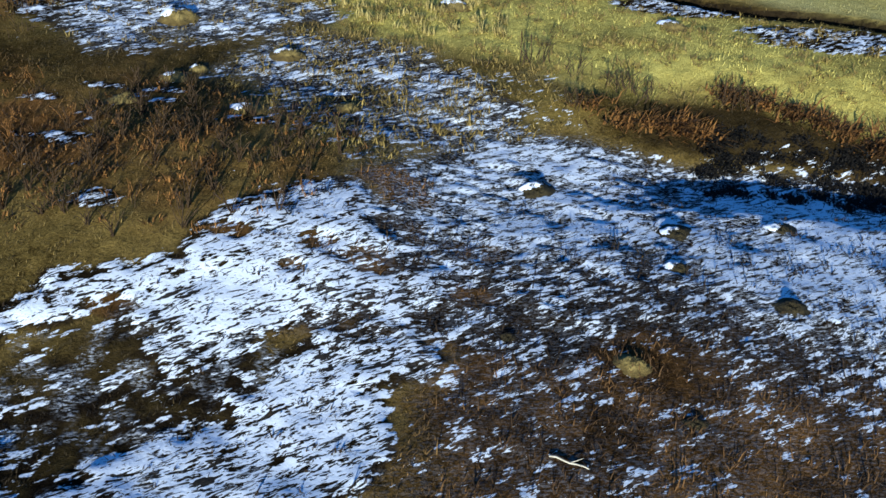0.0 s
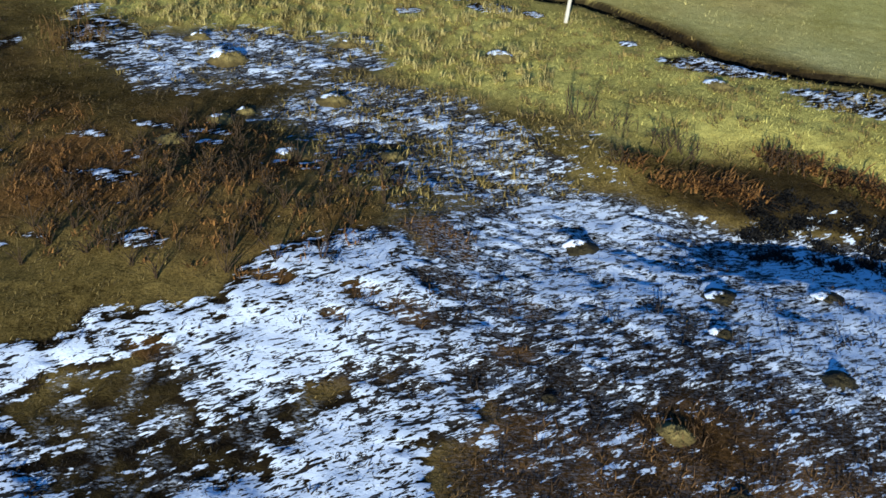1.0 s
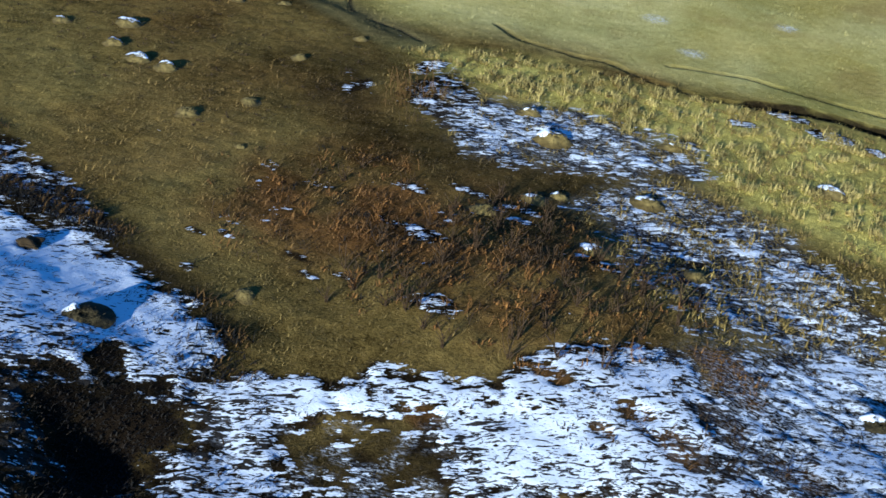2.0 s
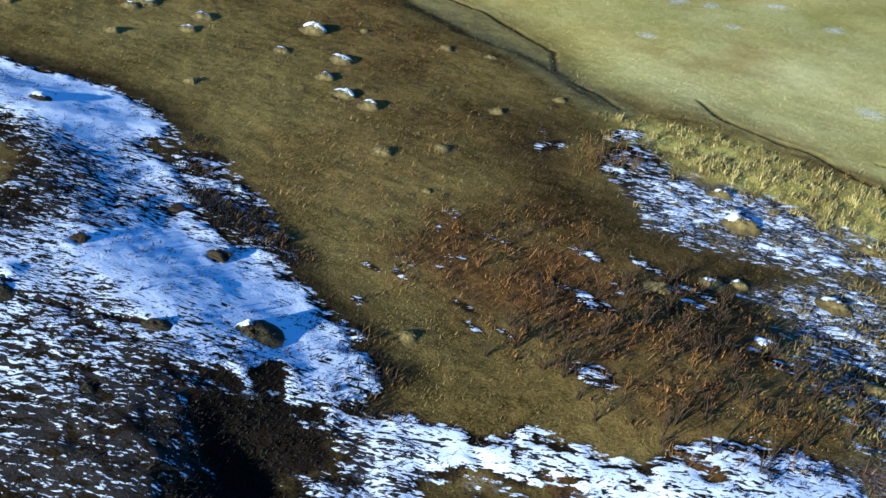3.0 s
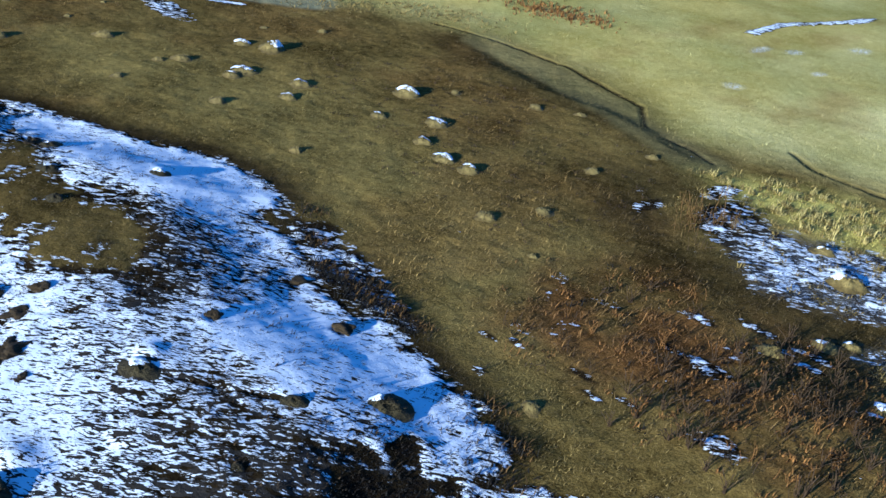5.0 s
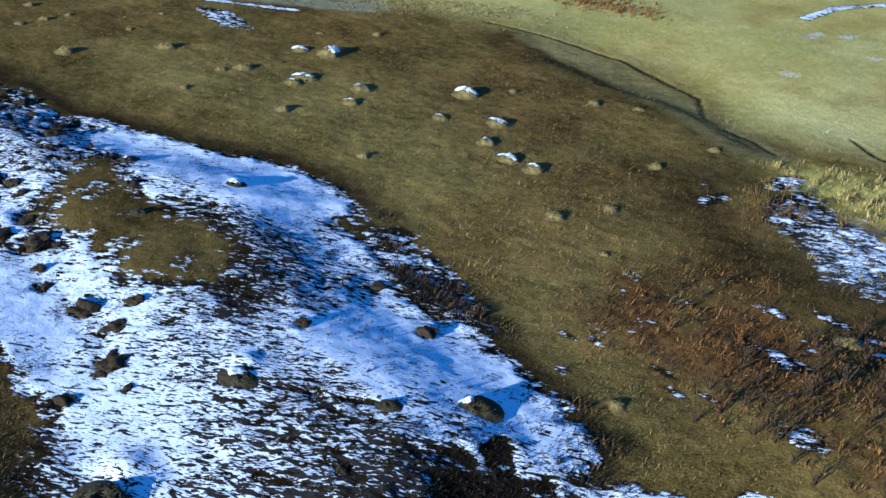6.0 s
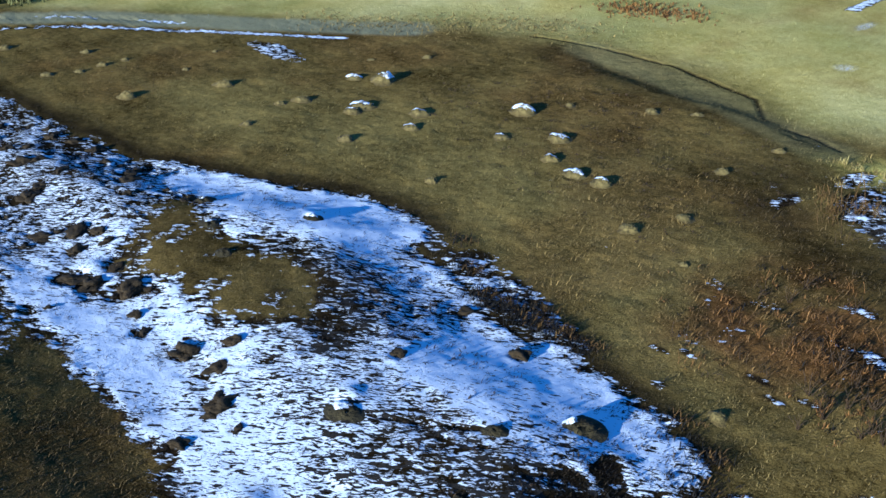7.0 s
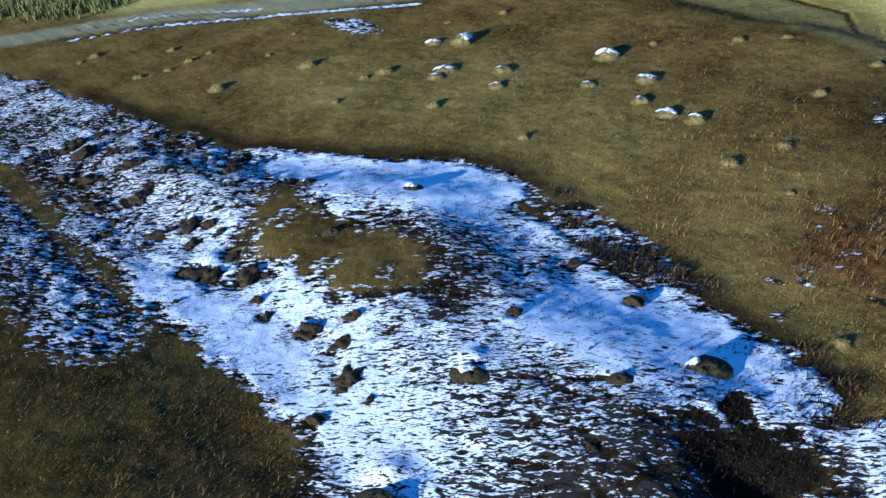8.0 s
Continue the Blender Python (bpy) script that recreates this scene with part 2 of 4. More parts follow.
SNOW_STRIP = [(-13.2, 19.1), (-12.8, 20.9), (-10.9, 20.6), (-9.1, 20.9), (-6.6, 21), (-6.1, 20), (-7.5, 18.8), (-9.6, 18), (-10.7, 18.6)]
TUSSOCKS = [(-7, 17.4), (-6.4, 19.3), (-4.4, 18.9), (-2.4, 18.4), (-1.2, 17.3), (-2.8, 15.8), (-4.1, 14.9), (-4.9, 15.5)]
RUST = [(-12.8, 14.8), (-10.8, 16.8), (-7.1, 16.6), (-5, 15.3), (-4.2, 14.6), (-6.2, 13.2), (-8.2, 13), (-11.5, 12.6)]
STRAW = [(-14, 21.5), (-12, 22.8), (-8.9, 23.4), (-6.3, 23.9), (-3.2, 24.1), (0.2, 22), (6, 20), (6, 17.6), (0.4, 18.4), (-2, 18.6), (-5, 19.2), (-6.4, 20.7), (-11, 20.6)]
FIELD_EDGE = [(-60, 6), (-45, 12.5), (-35, 19), (-27, 23.7), (-20, 25.0), (-17.5, 24.0), (-15.5, 22.7), (-13.5, 23.4), (-12, 23.9), (-9, 24.1), (-6.3, 24.5), (-3.2, 24.8), (-1.2, 24.0), (0.4, 22.7), (6, 21.5), (60, 14)]
FIELD_STREAK = [(-19.6, 32.3), (-19.65, 34.1), (-18.4, 36.6), (-18.2, 37.6)]
DITCH = [(-6.3, 24.2), (-5.3, 24.65), (-4.1, 24.75), (-2.6, 24.6), (-1.5, 23.9), (-0.5, 23.0), (0.2, 22.35), (1.1, 21.95), (2, 21.85), (3.4, 21.8), (6, 21.2)]
RILL = [(-13.1, 24.5), (-12.2, 24.0), (-10.8, 24.0), (-9.8, 24.2), (-8.7, 23.85), (-7.3, 23.75), (-6.3, 24.15)]
RILL_TWO = [(-8.7, 25.1), (-7.9, 25.4), (-7, 25.7), (-6, 25.6), (-5, 25.6), (-3.7, 25.7), (-1.9, 26.3), (0.5, 27)]
STREAM = [(-26.2, 23.9), (-24.5, 24.3), (-22.7, 24.7), (-21, 24.85), (-19.5, 24.55), (-18.1, 24.15), (-17.5, 24.05), (-16.9, 23.4), (-16.35, 22.8)]
STREAM_TWO = [(-15.5, 22.65), (-14.7, 22.55), (-13.8, 22.2)]
BANK = [(-24.5, 23.2), (-22.4, 22.8), (-20.5, 22.6), (-19.2, 22.55), (-17.7, 22.65), (-16.3, 22.5), (-14.0, 21.8)]
RUTS = [[(-42.1, 10.6), (-40.1, 13.0), (-37.2, 15.2), (-34.1, 17.3), (-30.9, 19.5)], [(-43.5, 11.4), (-41.6, 13.6), (-38.3, 15.7), (-37.2, 16.4)]]
LANE = [(-52, 4.5), (-44.8, 9.6), (-43.2, 11.8), (-40.6, 14.2), (-37.6, 16.4), (-34.4, 18.5), (-30, 21.8)]
DARK_ZONE = [(-13.4, 17.2), (-15.5, 19.2), (-15, 21.4), (-13.4, 21.4), (-12.8, 19), (-11.5, 18.2), (-9, 18.9), (-6.5, 18.4), (-5.4, 16.4), (-8, 15.8), (-11, 16.8)]
BELT = [(-33, 12.0), (-27, 15.4), (-22, 17.2), (-17, 17.2), (-13.5, 16.0), (-10, 13.0), (-9.4, 11.2), (-12, 12.2), (-16, 13.4), (-20, 13.2), (-26, 11.6)]
DUN = [(-7.7, 9.8), (-6.9, 10.6), (-5.9, 11.3), (-5.3, 11.0), (-4.2, 11.2), (-3.2, 9.8), (-4, 7), (-8, 7)]
HOLLOW = [(0.0, 16.4), (1.1, 16.8), (4.5, 16.6), (4.5, 15.5), (1.7, 15.2), (0.3, 15.4)]
SHADE_SPOTS = [(-8.62, 8.5, 0.60), (-8.45, 9.0, 0.34), (-8.85, 8.95, 0.34), (-8.2, 8.5, 0.30), (-10.5, 9.35, 0.24), (-9.35, 8.45, 0.32), (-8.2, 7.8, 0.5), (-9.9, 8.9, 0.2), (-9.1, 9.2, 0.16), (-9.6, 9.4, 0.13), (-8.85, 9.6, 0.14)]
SMOOTH = [[(-23.7, 9.6), (-22.1, 11.0), (-19.8, 12.3), (-17.5, 12.5), (-16.8, 11.0), (-17.4, 10.2), (-18.9, 10.1), (-20.2, 9.6), (-21.3, 9.5)], [(-13.8, 9.3), (-13.8, 10.1), (-12.5, 11.3), (-10.5, 11.0), (-9.9, 9.8), (-11.0, 9.2), (-11.9, 8.4), (-13.2, 8.4)],
          [(-21.9, 4.8), (-20.0, 5.7), (-17.3, 6.2), (-15.2, 6.1), (-14.1, 6.8), (-12.7, 6.8), (-11.9, 5.9), (-12.5, 4.6), (-13.8, 4.8), (-15.1, 5.1), (-18.3, 4.9)]]
DRIFTS = [(-12.97, 7.4, 0.62), (-19.06, 10.67, 0.5), (-20.1, 6.1, 0.8), (-11.9, 4.95, 0.95), (-6.15, 15.95, 0.52), (-8.75, 19.45, 0.68), (-1.55, 14.95, 0.42)]

# turf clods: x, y, width, snow
CLODS = [(-19.2, 6.7, 0.6, 0), (-16.42, 6.42, 0.42, 0), (-15.56, 6.63, 0.38, 0), (-17.57, 6.19, 0.32, 0), (-15.99, 7.18, 0.36, 0), (-14.65, 6.16, 0.44, 0), (-18.2, 6.34, 0.26, 0),
         (-14.5, 5.92, 0.26, 0), (-13.87, 6.06, 0.17, 0), (-14.24, 5.25, 0.26, 0), (-19.45, 5.2, 0.14, 0), (-22.3, 6.9, 0.55, 0), (-27.4, 6.27, 0.6, 0), (-29.3, 6.9, 0.6, 0), (-24.9, 6.7, 0.5, 0), (-22.6, 6.2, 0.45, 0), (-30.4, 7.0, 0.6, 0),
         (-27.0, 7.2, 0.5, 0), (-24.0, 8.7, 0.45, 0), (-25.6, 7.7, 0.4, 0), (-25.6, 5.7, 0.5, 0), (-21.5, 6.5, 0.35, 0), (-13.7, 8.94, 0.24, 0), (-20.35, 5.95, 0.55, 0), (-19.9, 6.2, 0.5, 0), (-12.6, 10.6, 0.3, 0), (-14.3, 10.9, 0.34, 0)]
STRAY = np.random.default_rng(19)
for _ in range(60):
    cx, cy = float(STRAY.uniform(-31, -17.5)), float(STRAY.uniform(5.3, 9.4))
    if inside(np.array([cx]), np.array([cy]), BARE_ISLAND)[0] < -0.1 and not (cx > -21.5 and cy < 6.3):
        CLODS.append((cx, cy, float(STRAY.uniform(0.16, 0.42)), 0))


def height(x, y):
    d = inside(x, y, SHOULDER) + 0.15 * (layered(x, y, 1.8, 181, 2) - 0.5)
    west = step(-x, 14.2, 16.5)
    crest = 0.335 - 0.03 * step(x, -16.5, -14.5)
    z = crest * step(d, 0.1, 2.45) * (1 - 0.72 * step(8.0 + 0.2 * west - y, 0, 3.2 - 1.1 * west)) * (1 - step(-x, 25, 31))
    z += (0.42 * (1 - step(y, 1.0, 4.9)) * (1 - west) + 0.50 * (1 - step(y, 0.6, 6.5)) * west) * step(-x, 9.5, 13) - 0.04
    z -= 0.26 * np.exp(-(((x + 8.55) / 0.6) ** 2 + ((y - 8.35) / 0.5) ** 2))
    z -= (0.16 + 0.12 * step(x, -2.2, 0)) * step(y, 12.2, 16.2) * (1 - step(y, 16.4, 17.8)) * step(x, -4, -1.5)
    z -= (0.31 * step(y, 14.8, 16.2) * (1 - step(y, 17.2, 19.6))) * step(x, -1.0, 0.9)
    z += (0.42 * step(y, 9.2, 13.2) - 0.14) * (1 - step(y, 13.8, 17.5)) * step(y, 7, 9) * step(x, -9, -7) * (1 - step(x, -4, -2))
    z += 0.10 * (layered(x, y, 4.0, 11, 2) - 0.5) + 0.10 * (vnoise(x, y, 11.0, 5) - 0.5)
    edge = y - np.interp(x, [p[0] for p in FIELD_EDGE], [p[1] for p in FIELD_EDGE])
    far = np.clip(edge, 0, None)
    z += 0.045 * np.minimum(far, 60) * step(far, 0, 6)
    z -= 0.25 * step(-near_line(x, y, DITCH), -0.27, -0.10)
    for line, wide, deep in ((RILL, 0.12, 0.05), (RILL_TWO, 0.10, 0.04), (STREAM, 0.10, 0.03), (STREAM_TWO, 0.10, 0.03)):
        wob = 0.06 * (vnoise(x, y, 0.5, 31) - 0.5)
        z -= deep * step(-near_line(x, y, line) + wob, -wide, -0.03)
    fall = y - np.interp(x, [p[0] for p in BANK], [p[1] for p in BANK])
    z -= 0.10 * step(fall, -0.2, 0.5) * step(x, -24.5, -21.5) * (1 - step(x, -15.5, -13.0)) * (1 - step(far, 0, 3))
    for cx, cy, wide in DRIFTS:
        z += 0.13 * wide * np.exp(-(((x - cx + 0.42 * wide) / (0.40 * wide)) ** 2 + ((y - cy - 0.40 * wide) / (0.34 * wide)) ** 2))
    for line in RUTS:
        z -= 0.05 * step(-near_line(x, y, line), -0.22, -0.1)
    return z


def fields(x, y):
    """Plant and snow zones at points of the plan."""
    wob = 0.9 * (layered(x, y, 1.3, 21) - 0.5)
    tiny = 0.5 * (layered(x, y, 0.35, 25) - 0.5)

    def zone(shape, soft=0.5, rag=1.0):
        return step(inside(x, y, shape) + rag * (wob + tiny), -soft, soft)

    cover = (0.70 + 0.28 * step(layered(x, y, 1.5, 65), 0.3, 0.6)) * zone(SNOW_BANK, 0.30, 0.8)
    cover = np.maximum(cover, 0.42 * step(-near_line(x, y, [(-17.2, 12.4), (-15.6, 12.0), (-13.6, 11.8), (-12.3, 11.6)]) + wob, -0.6, -0.1))
    west = step(-x, 22, 27)
    cover *= 1 - west * (0.14 + 0.52 * step(layered(x, y, 1.2, 61), 0.44, 0.60))
    cover *= 1 - (0.97 - 0.25 * step(layered(x, y, 0.6, 63), 0.52, 0.68)) * zone(BARE_ISLAND, 0.55, 1.2)
    thin = step(x, -15, -11) * step(layered(x, y, 2.0, 41), 0.30, 0.55) * step(9.3 - y, 0, 1.5)
    cover *= 1 - 0.06 * thin
    cover *= 1 - 0.20 * step(x, -11.6, -9.4) * step(9.7 - y + wob, 0, 0.9)
    smooth = np.zeros(np.shape(x))
    for shape in SMOOTH:
        smooth = np.maximum(smooth, zone(shape, 0.45, 0.6))
    for cx, cy, wide in DRIFTS[:4]:
        smooth = np.maximum(smooth, step(1 - np.hypot((x - cx + 0.40 * wide) / (0.85 * wide), (y - cy - 0.42 * wide) / (0.62 * wide)) + 0.5 * tiny, -0.1, 0.3))
    cover = np.maximum(cover, 0.97 * smooth)
    cover = np.maximum(cover, 0.97 * zone(SNOW_BAND, 0.3, 0.8))
    cover = np.maximum(cover, 0.94 * zone(SNOW_FRONT, 0.3, 0.8))
    lumps = step(layered(x, y, 1.6, 51), 0.30, 0.62)
    wet = zone(SNOW_BANK, 0.30, 0.8) * (1 - zone(BARE_ISLAND, 0.55, 1.2))
    cover = np.maximum(cover, (0.58 + 0.3 * lumps) * zone(SNOW_TIP, 0.4))
    cover = np.maximum(cover, (0.16 + 0.30 * lumps) * (1 - 0.32 * step(x, -0.4, 1.0)) * (1 - 0.55 * step(11.9 - y + wob, 0, 1.2)) * zone(PATCHY, 0.6))
    cover = np.maximum(cover, (0.12 + 0.30 * step(layered(x, y, 0.55, 193), 0.42, 0.64)) * zone(DUN, 0.5))
    cover = np.maximum(cover, (0.40 + 0.20 * lumps + 0.16 * step(x, 0.6, 1.6)) * (1 - 0.62 * step(y, 16.3, 16.9)) * zone(FROST, 0.6))
    cover = np.maximum(cover, (0.26 + 0.44 * lumps - 0.22 * step(-x, 9.5, 11.5)) * zone(SNOW_STRIP, 0.8, 1.5))
    cover = np.maximum(cover, (0.28 + 0.30 * lumps) * zone(TUSSOCKS, 0.8))
    cover = np.maximum(cover, 0.17 * step(layered(x, y, 0.6, 71), 0.58, 0.74) * zone(RUST, 0.6))
    cover = np.maximum(cover, 0.08 * step(-x, 12, 14) * step(4.7 - y, 0, 0.8) * step(layered(x, y, 0.7, 197), 0.46, 0.66))
    west_slope = step(-x, 17.5, 20) * step(4.9 - y, 0, 1) * step(y, 2.0, 3.6)
    cover = np.maximum(cover, 0.60 * west_slope)
    for line, keep in zip(RUTS, (0.05, 0.3)):
        cover = np.maximum(cover, 0.95 * step(-near_line(x, y, line) + 0.2 * tiny, -0.22, -0.06) * step(layered(x, y, 3, 81), keep - 0.05, keep + 0.1))
    cover = np.maximum(cover, 0.85 * step(-near_line(x, y, FIELD_STREAK) + 0.5 * tiny, -0.30, -0.05))
    for cx, cy, ax, ay in ((-31.4, 17.0, 1.5, 0.5),
                           (-7.2, 12.9, 0.45, 0.25), (-13.1, 19.0, 0.25, 0.5), (-12.7, 20.9, 0.3, 0.6), (-11.23, 12.5, 0.26, 0.12), (-9.57, 15.92, 0.4, 0.12), (-8.79, 16.48, 0.45, 0.14), (-7.7, 16.46, 0.4, 0.12), (-8.52, 14.78, 0.4, 0.12), (-9.2, 14.7, 0.3, 0.1), (-10.83, 12.72, 0.25, 0.1), (-9.59, 12.95, 0.35, 0.1), (-8.69, 12.94, 0.35, 0.1), (-7.56, 16.06, 0.3, 0.12), (-5.81, 15.6, 0.35, 0.12), (-9.14, 12.66, 0.25, 0.08),
                           (-5.56, 24.0, 0.5, 0.22), (-6.2, 23.0, 0.3, 0.2), (-3.56, 23.5, 0.25, 0.2), (-0.6, 26.2, 0.5, 0.18), (0.4, 26.5, 0.7, 0.2), (-1.5, 22.4, 0.2, 0.18), (-10.6, 11.7, 0.15, 0.1), (-9.9, 11.1, 0.2, 0.12), (-8.4, 14.6, 0.4, 0.15), (-5.48, 10.04, 0.24, 0.16), (0.6, 21.8, 1.3, 0.45), (3.0, 20.8, 1.6, 0.55), (-4.6, 23.6, 0.5, 0.3)):
        cover = np.maximum(cover, (0.8 if cy > 25 else 0.62 if cy > 20.95 else 0.44) * step(1 - np.hypot((x - cx) / ax, (y - cy) / ay) + 0.9 * (wob + tiny), -0.3, 0.5))
    for cx, cy, wide, _ in CLODS:
        cover *= 1 - 0.75 * step(0.62 * wide - np.hypot(x - cx, (y - cy + 0.1) * 1.3) + 0.4 * wob + 0.3 * tiny, -0.12, 0.15)
    holes = 0
    for cx, cy, r in ((-3.41, 12.44, 0.42), (-3.99, 12.65, 0.34), (-3.21, 14.06, 0.48), (-4.15, 12.11, 0.18), (-2.12, 13.15, 0.32), (-6.06, 11.12, 0.32), (-5.14, 12.62, 0.30), (-3.47, 14.34, 0.5), (-1.97, 12.21, 0.26)):
        holes = np.maximum(holes, step(1 - np.hypot((x - cx) / r, (y - cy) / (0.62 * r)) + 0.9 * (wob + tiny), -0.25, 0.35))
    cover *= 1 - 0.68 * holes
    # Bare spots in the snow, painted near black in place of shade.
    heath = 0
    for cx, cy, r in SHADE_SPOTS:
        heath = np.maximum(heath, step(r - np.hypot(x - cx, y - cy) + 1.0 * wob + 0.8 * tiny, -0.15, 0.20))
    cover *= 1 - heath
    cover *= 1 - 0.8 * step(-near_line(x, y, [(-12.6, 7.6), (-11.9, 8.1), (-11.2, 8.65)]) + 0.1 * tiny, -0.05, -0.01)
    sedge = zone(HOLLOW, 0.4)
    cover *= 1 - 0.1 * sedge
    grain = 0.55 * layered(x, y, 0.30, 91, 3) + 0.45 * layered(x, y * 1.5, 0.16, 95, 2)
    smooth = np.maximum(smooth * step(cover, 0.6, 0.9), 0.2 * zone(FROST, 0.6))
    snow = (cover - 0.5) * 0.46 + 0.13 * smooth - (grain - 0.5) * (0.62 - 0.3 * smooth) - 0.35 * (1 - step(cover, 0.03, 0.16))
    edge = y - np.interp(x, [p[0] for p in FIELD_EDGE], [p[1] for p in FIELD_EDGE])
    blur = 1 + 1.2 * step(-x, 9, 13)
    field = step(edge + 0.8 * wob, -0.5 * blur, 0.7 * blur)
    rust = np.maximum(zone(RUST, 1.2, 1.4) * (0.34 + 0.62 * step(layered(x, y, 1.1, 101), 0.35, 0.6)), 0.9 * zone(PATCHY, 0.6))
    rust = np.maximum(np.maximum(rust, 0.9 * holes), 0.5 * zone(TUSSOCKS, 0.6))
    rust = np.maximum(rust, 0.30 * step(layered(x, y, 3.5, 111), 0.52, 0.75))
    lush = zone(STRAW, 0.8, 1.2) * (0.72 + 0.28 * step(layered(x, y, 0.8, 121), 0.3, 0.6))
    # Ground darkening by zone: dark soil, and shade put into the colour.
    mud_shade = np.maximum(np.maximum(heath, 0.8 * sedge * step(layered(x, y, 0.5, 141), 0.42, 0.62)), 0.95 * np.maximum(wet, step(cover, 0.10, 0.35)))
    mud_shade = np.maximum(mud_shade * (1 - 0.45 * holes), 0.38 * zone(BARE_ISLAND, 0.8, 1.3))
    # Darker ground, deepest towards its east end.
    mud_shade = np.maximum(mud_shade, (0.40 + 0.20 * step(x, -14.2, -13.2)) * zone(DARK_ZONE, 0.9))
    # Soft dark band along the stream bank: slope shade put into the colour.
    mud_shade = np.maximum(mud_shade, 0.48 * step(1.4 - near_line(x, y, BANK) + wob, 0, 1.2))
    # The south slope faces north; its shade is put into the colour too.
    mud_shade = np.maximum(mud_shade, 0.50 * step(-x, 10.5, 12.5) * step(4.9 - y + wob, -0.3, 0.5))
    # Dark ground under the reeds: shade of the hollow put into the colour.
    mud_shade = np.maximum(mud_shade, 0.85 * step(x, -1.2, 0.2) * step(y + 0.6 * wob, 16.7, 17.0) * (1 - step(y + wob + 0.3 * step(x, 1.5, 4), 17.8, 18.4)))
    mud_shade = np.maximum(mud_shade, (0.34 + 0.40 * step(layered(x, y, 0.4, 151), 0.4, 0.6)) * zone(PATCHY, 0.6))
    mud_shade = np.maximum(mud_shade, 0.95 * zone(DUN, 0.5) * (0.82 + 0.22 * step(layered(x, y, 0.28, 191), 0.4, 0.6)))
    # Ditch walls painted near black, the near bank's shade put into the colour.
    mud_shade = np.maximum(mud_shade, 0.97 * step(-near_line(x, y, DITCH) + 0.25 * tiny, -0.34, -0.24))
    for line, wide, dark in ((RILL, 0.15, 0.55), (RILL_TWO, 0.12, 0.5), (STREAM, 0.11, 0.9), (STREAM_TWO, 0.10, 0.9)):
        mud_shade = np.maximum(mud_shade, dark * step(-near_line(x, y, line) + 0.1 * tiny, -wide, -wide * 0.4))
    gravel = step(-near_line(x, y, LANE) + 0.5 * wob, -1.1, -0.6) * 0.85
    bed = (1 - heath) * step(-near_line(x, y, [(-24, 24.1), (-21, 23.9), (-18.2, 23.3), (-14, 21.9)]) + 0.4 * wob, -0.95, -0.4)
    gravel, field = np.maximum(gravel, 0.13 * bed), np.maximum(field, 0.30 * bed)
    hoar = np.maximum(np.maximum(0.62 * zone(FROST, 0.8) * (1 - step(y, 16.3, 16.9)), 0.55 * zone(DUN, 0.4) * step(layered(x, y, 0.22, 195), 0.56, 0.72)), np.maximum(0.10 * zone(PATCHY, 0.6) * lumps, 0.30 * zone(SNOW_STRIP, 0.5) * (1 - step(-x, 9.5, 11.5))))
    for cx, cy, ax, ay in ((-18.4, 31.0, 0.3, 0.6), (-17.6, 31.7, 0.35, 0.4), (-16.9, 27.4, 0.45, 0.35), (-15.9, 30.3, 0.28, 0.3), (-16.4, 33.6, 0.4, 0.4), (-14.1, 33.1, 0.4, 0.4), (-10.25, 27.8, 0.5, 0.4), (-8.6, 26.3, 0.5, 0.35), (-7.3, 29.5, 0.4, 0.35)):
        hoar = np.maximum(hoar, 0.9 * step(1 - np.hypot((x - cx) / ax, (y - cy) / ay) + 0.6 * tiny, 0.0, 0.8))
    hoar = np.maximum(hoar, 0.34 * zone(TUSSOCKS, 0.7) * lumps) * (1 - 0.3 * sedge)
    # Outside the snow edge, shadow gaps among the sedge are painted dark.
    rim = inside(x, y, SNOW_BANK) + 0.6 * wob
    mud_shade = np.maximum(mud_shade, 0.85 * np.exp(-((rim + 0.25) / 0.5) ** 2) * step(y, 8, 9) * step(-x, 8, 9))
    lush = np.maximum(lush, 0.30 * zone(TUSSOCKS, 0.6)) * (1 - field) * (1 - step(mud_shade, 0.7, 0.9))
    wisp = np.maximum(0.8 * step(-x, 20, 23) * step(9.6 - y, -0.4, 1.2), 0.86 * step(x, -16.5, -13.5) * step(9.1 - y + wob, -0.2, 0.8) * step(-x, 7.6, 8.4))
    for shape, much in ((SNOW_TIP, 0.65), (PATCHY, 0.5), (SNOW_BAND, 0.22), (SNOW_FRONT, 0.32)):
        wisp = np.maximum(wisp, much * zone(shape, 0.4))
    wisp += 1.1 * zone(THIN_SNOW, 0.5) + 0.46 * step(x, -11.5, -9.8) * step(10.0 - y + wob, 0, 0.8) * step(-x, 8.0, 8.6)
    return {"snow": snow, "smooth": smooth, "hoar": hoar, "cover": cover, "rust": rust, "lush": lush, "field": field, "mud_shade": mud_shade, "gravel": gravel, "wisp": wisp, "gold": 0.85 * zone(BELT, 1.6, 1.5)}


def surface(x, y):
    """Height of the ground with its small lumps and its snow."""
    f = fields(x, y)
    z = height(x, y) + (0.055 + 0.015 * step(f["snow"], -0.1, 0.15)) * (layered(x, y, 0.42, 131, 3) - 0.5) * (1 - 0.6 * f["field"]) * (1 - 0.5 * f["smooth"]) + 0.03 * step(f["snow"], -0.08, 0.12)
    return z, f


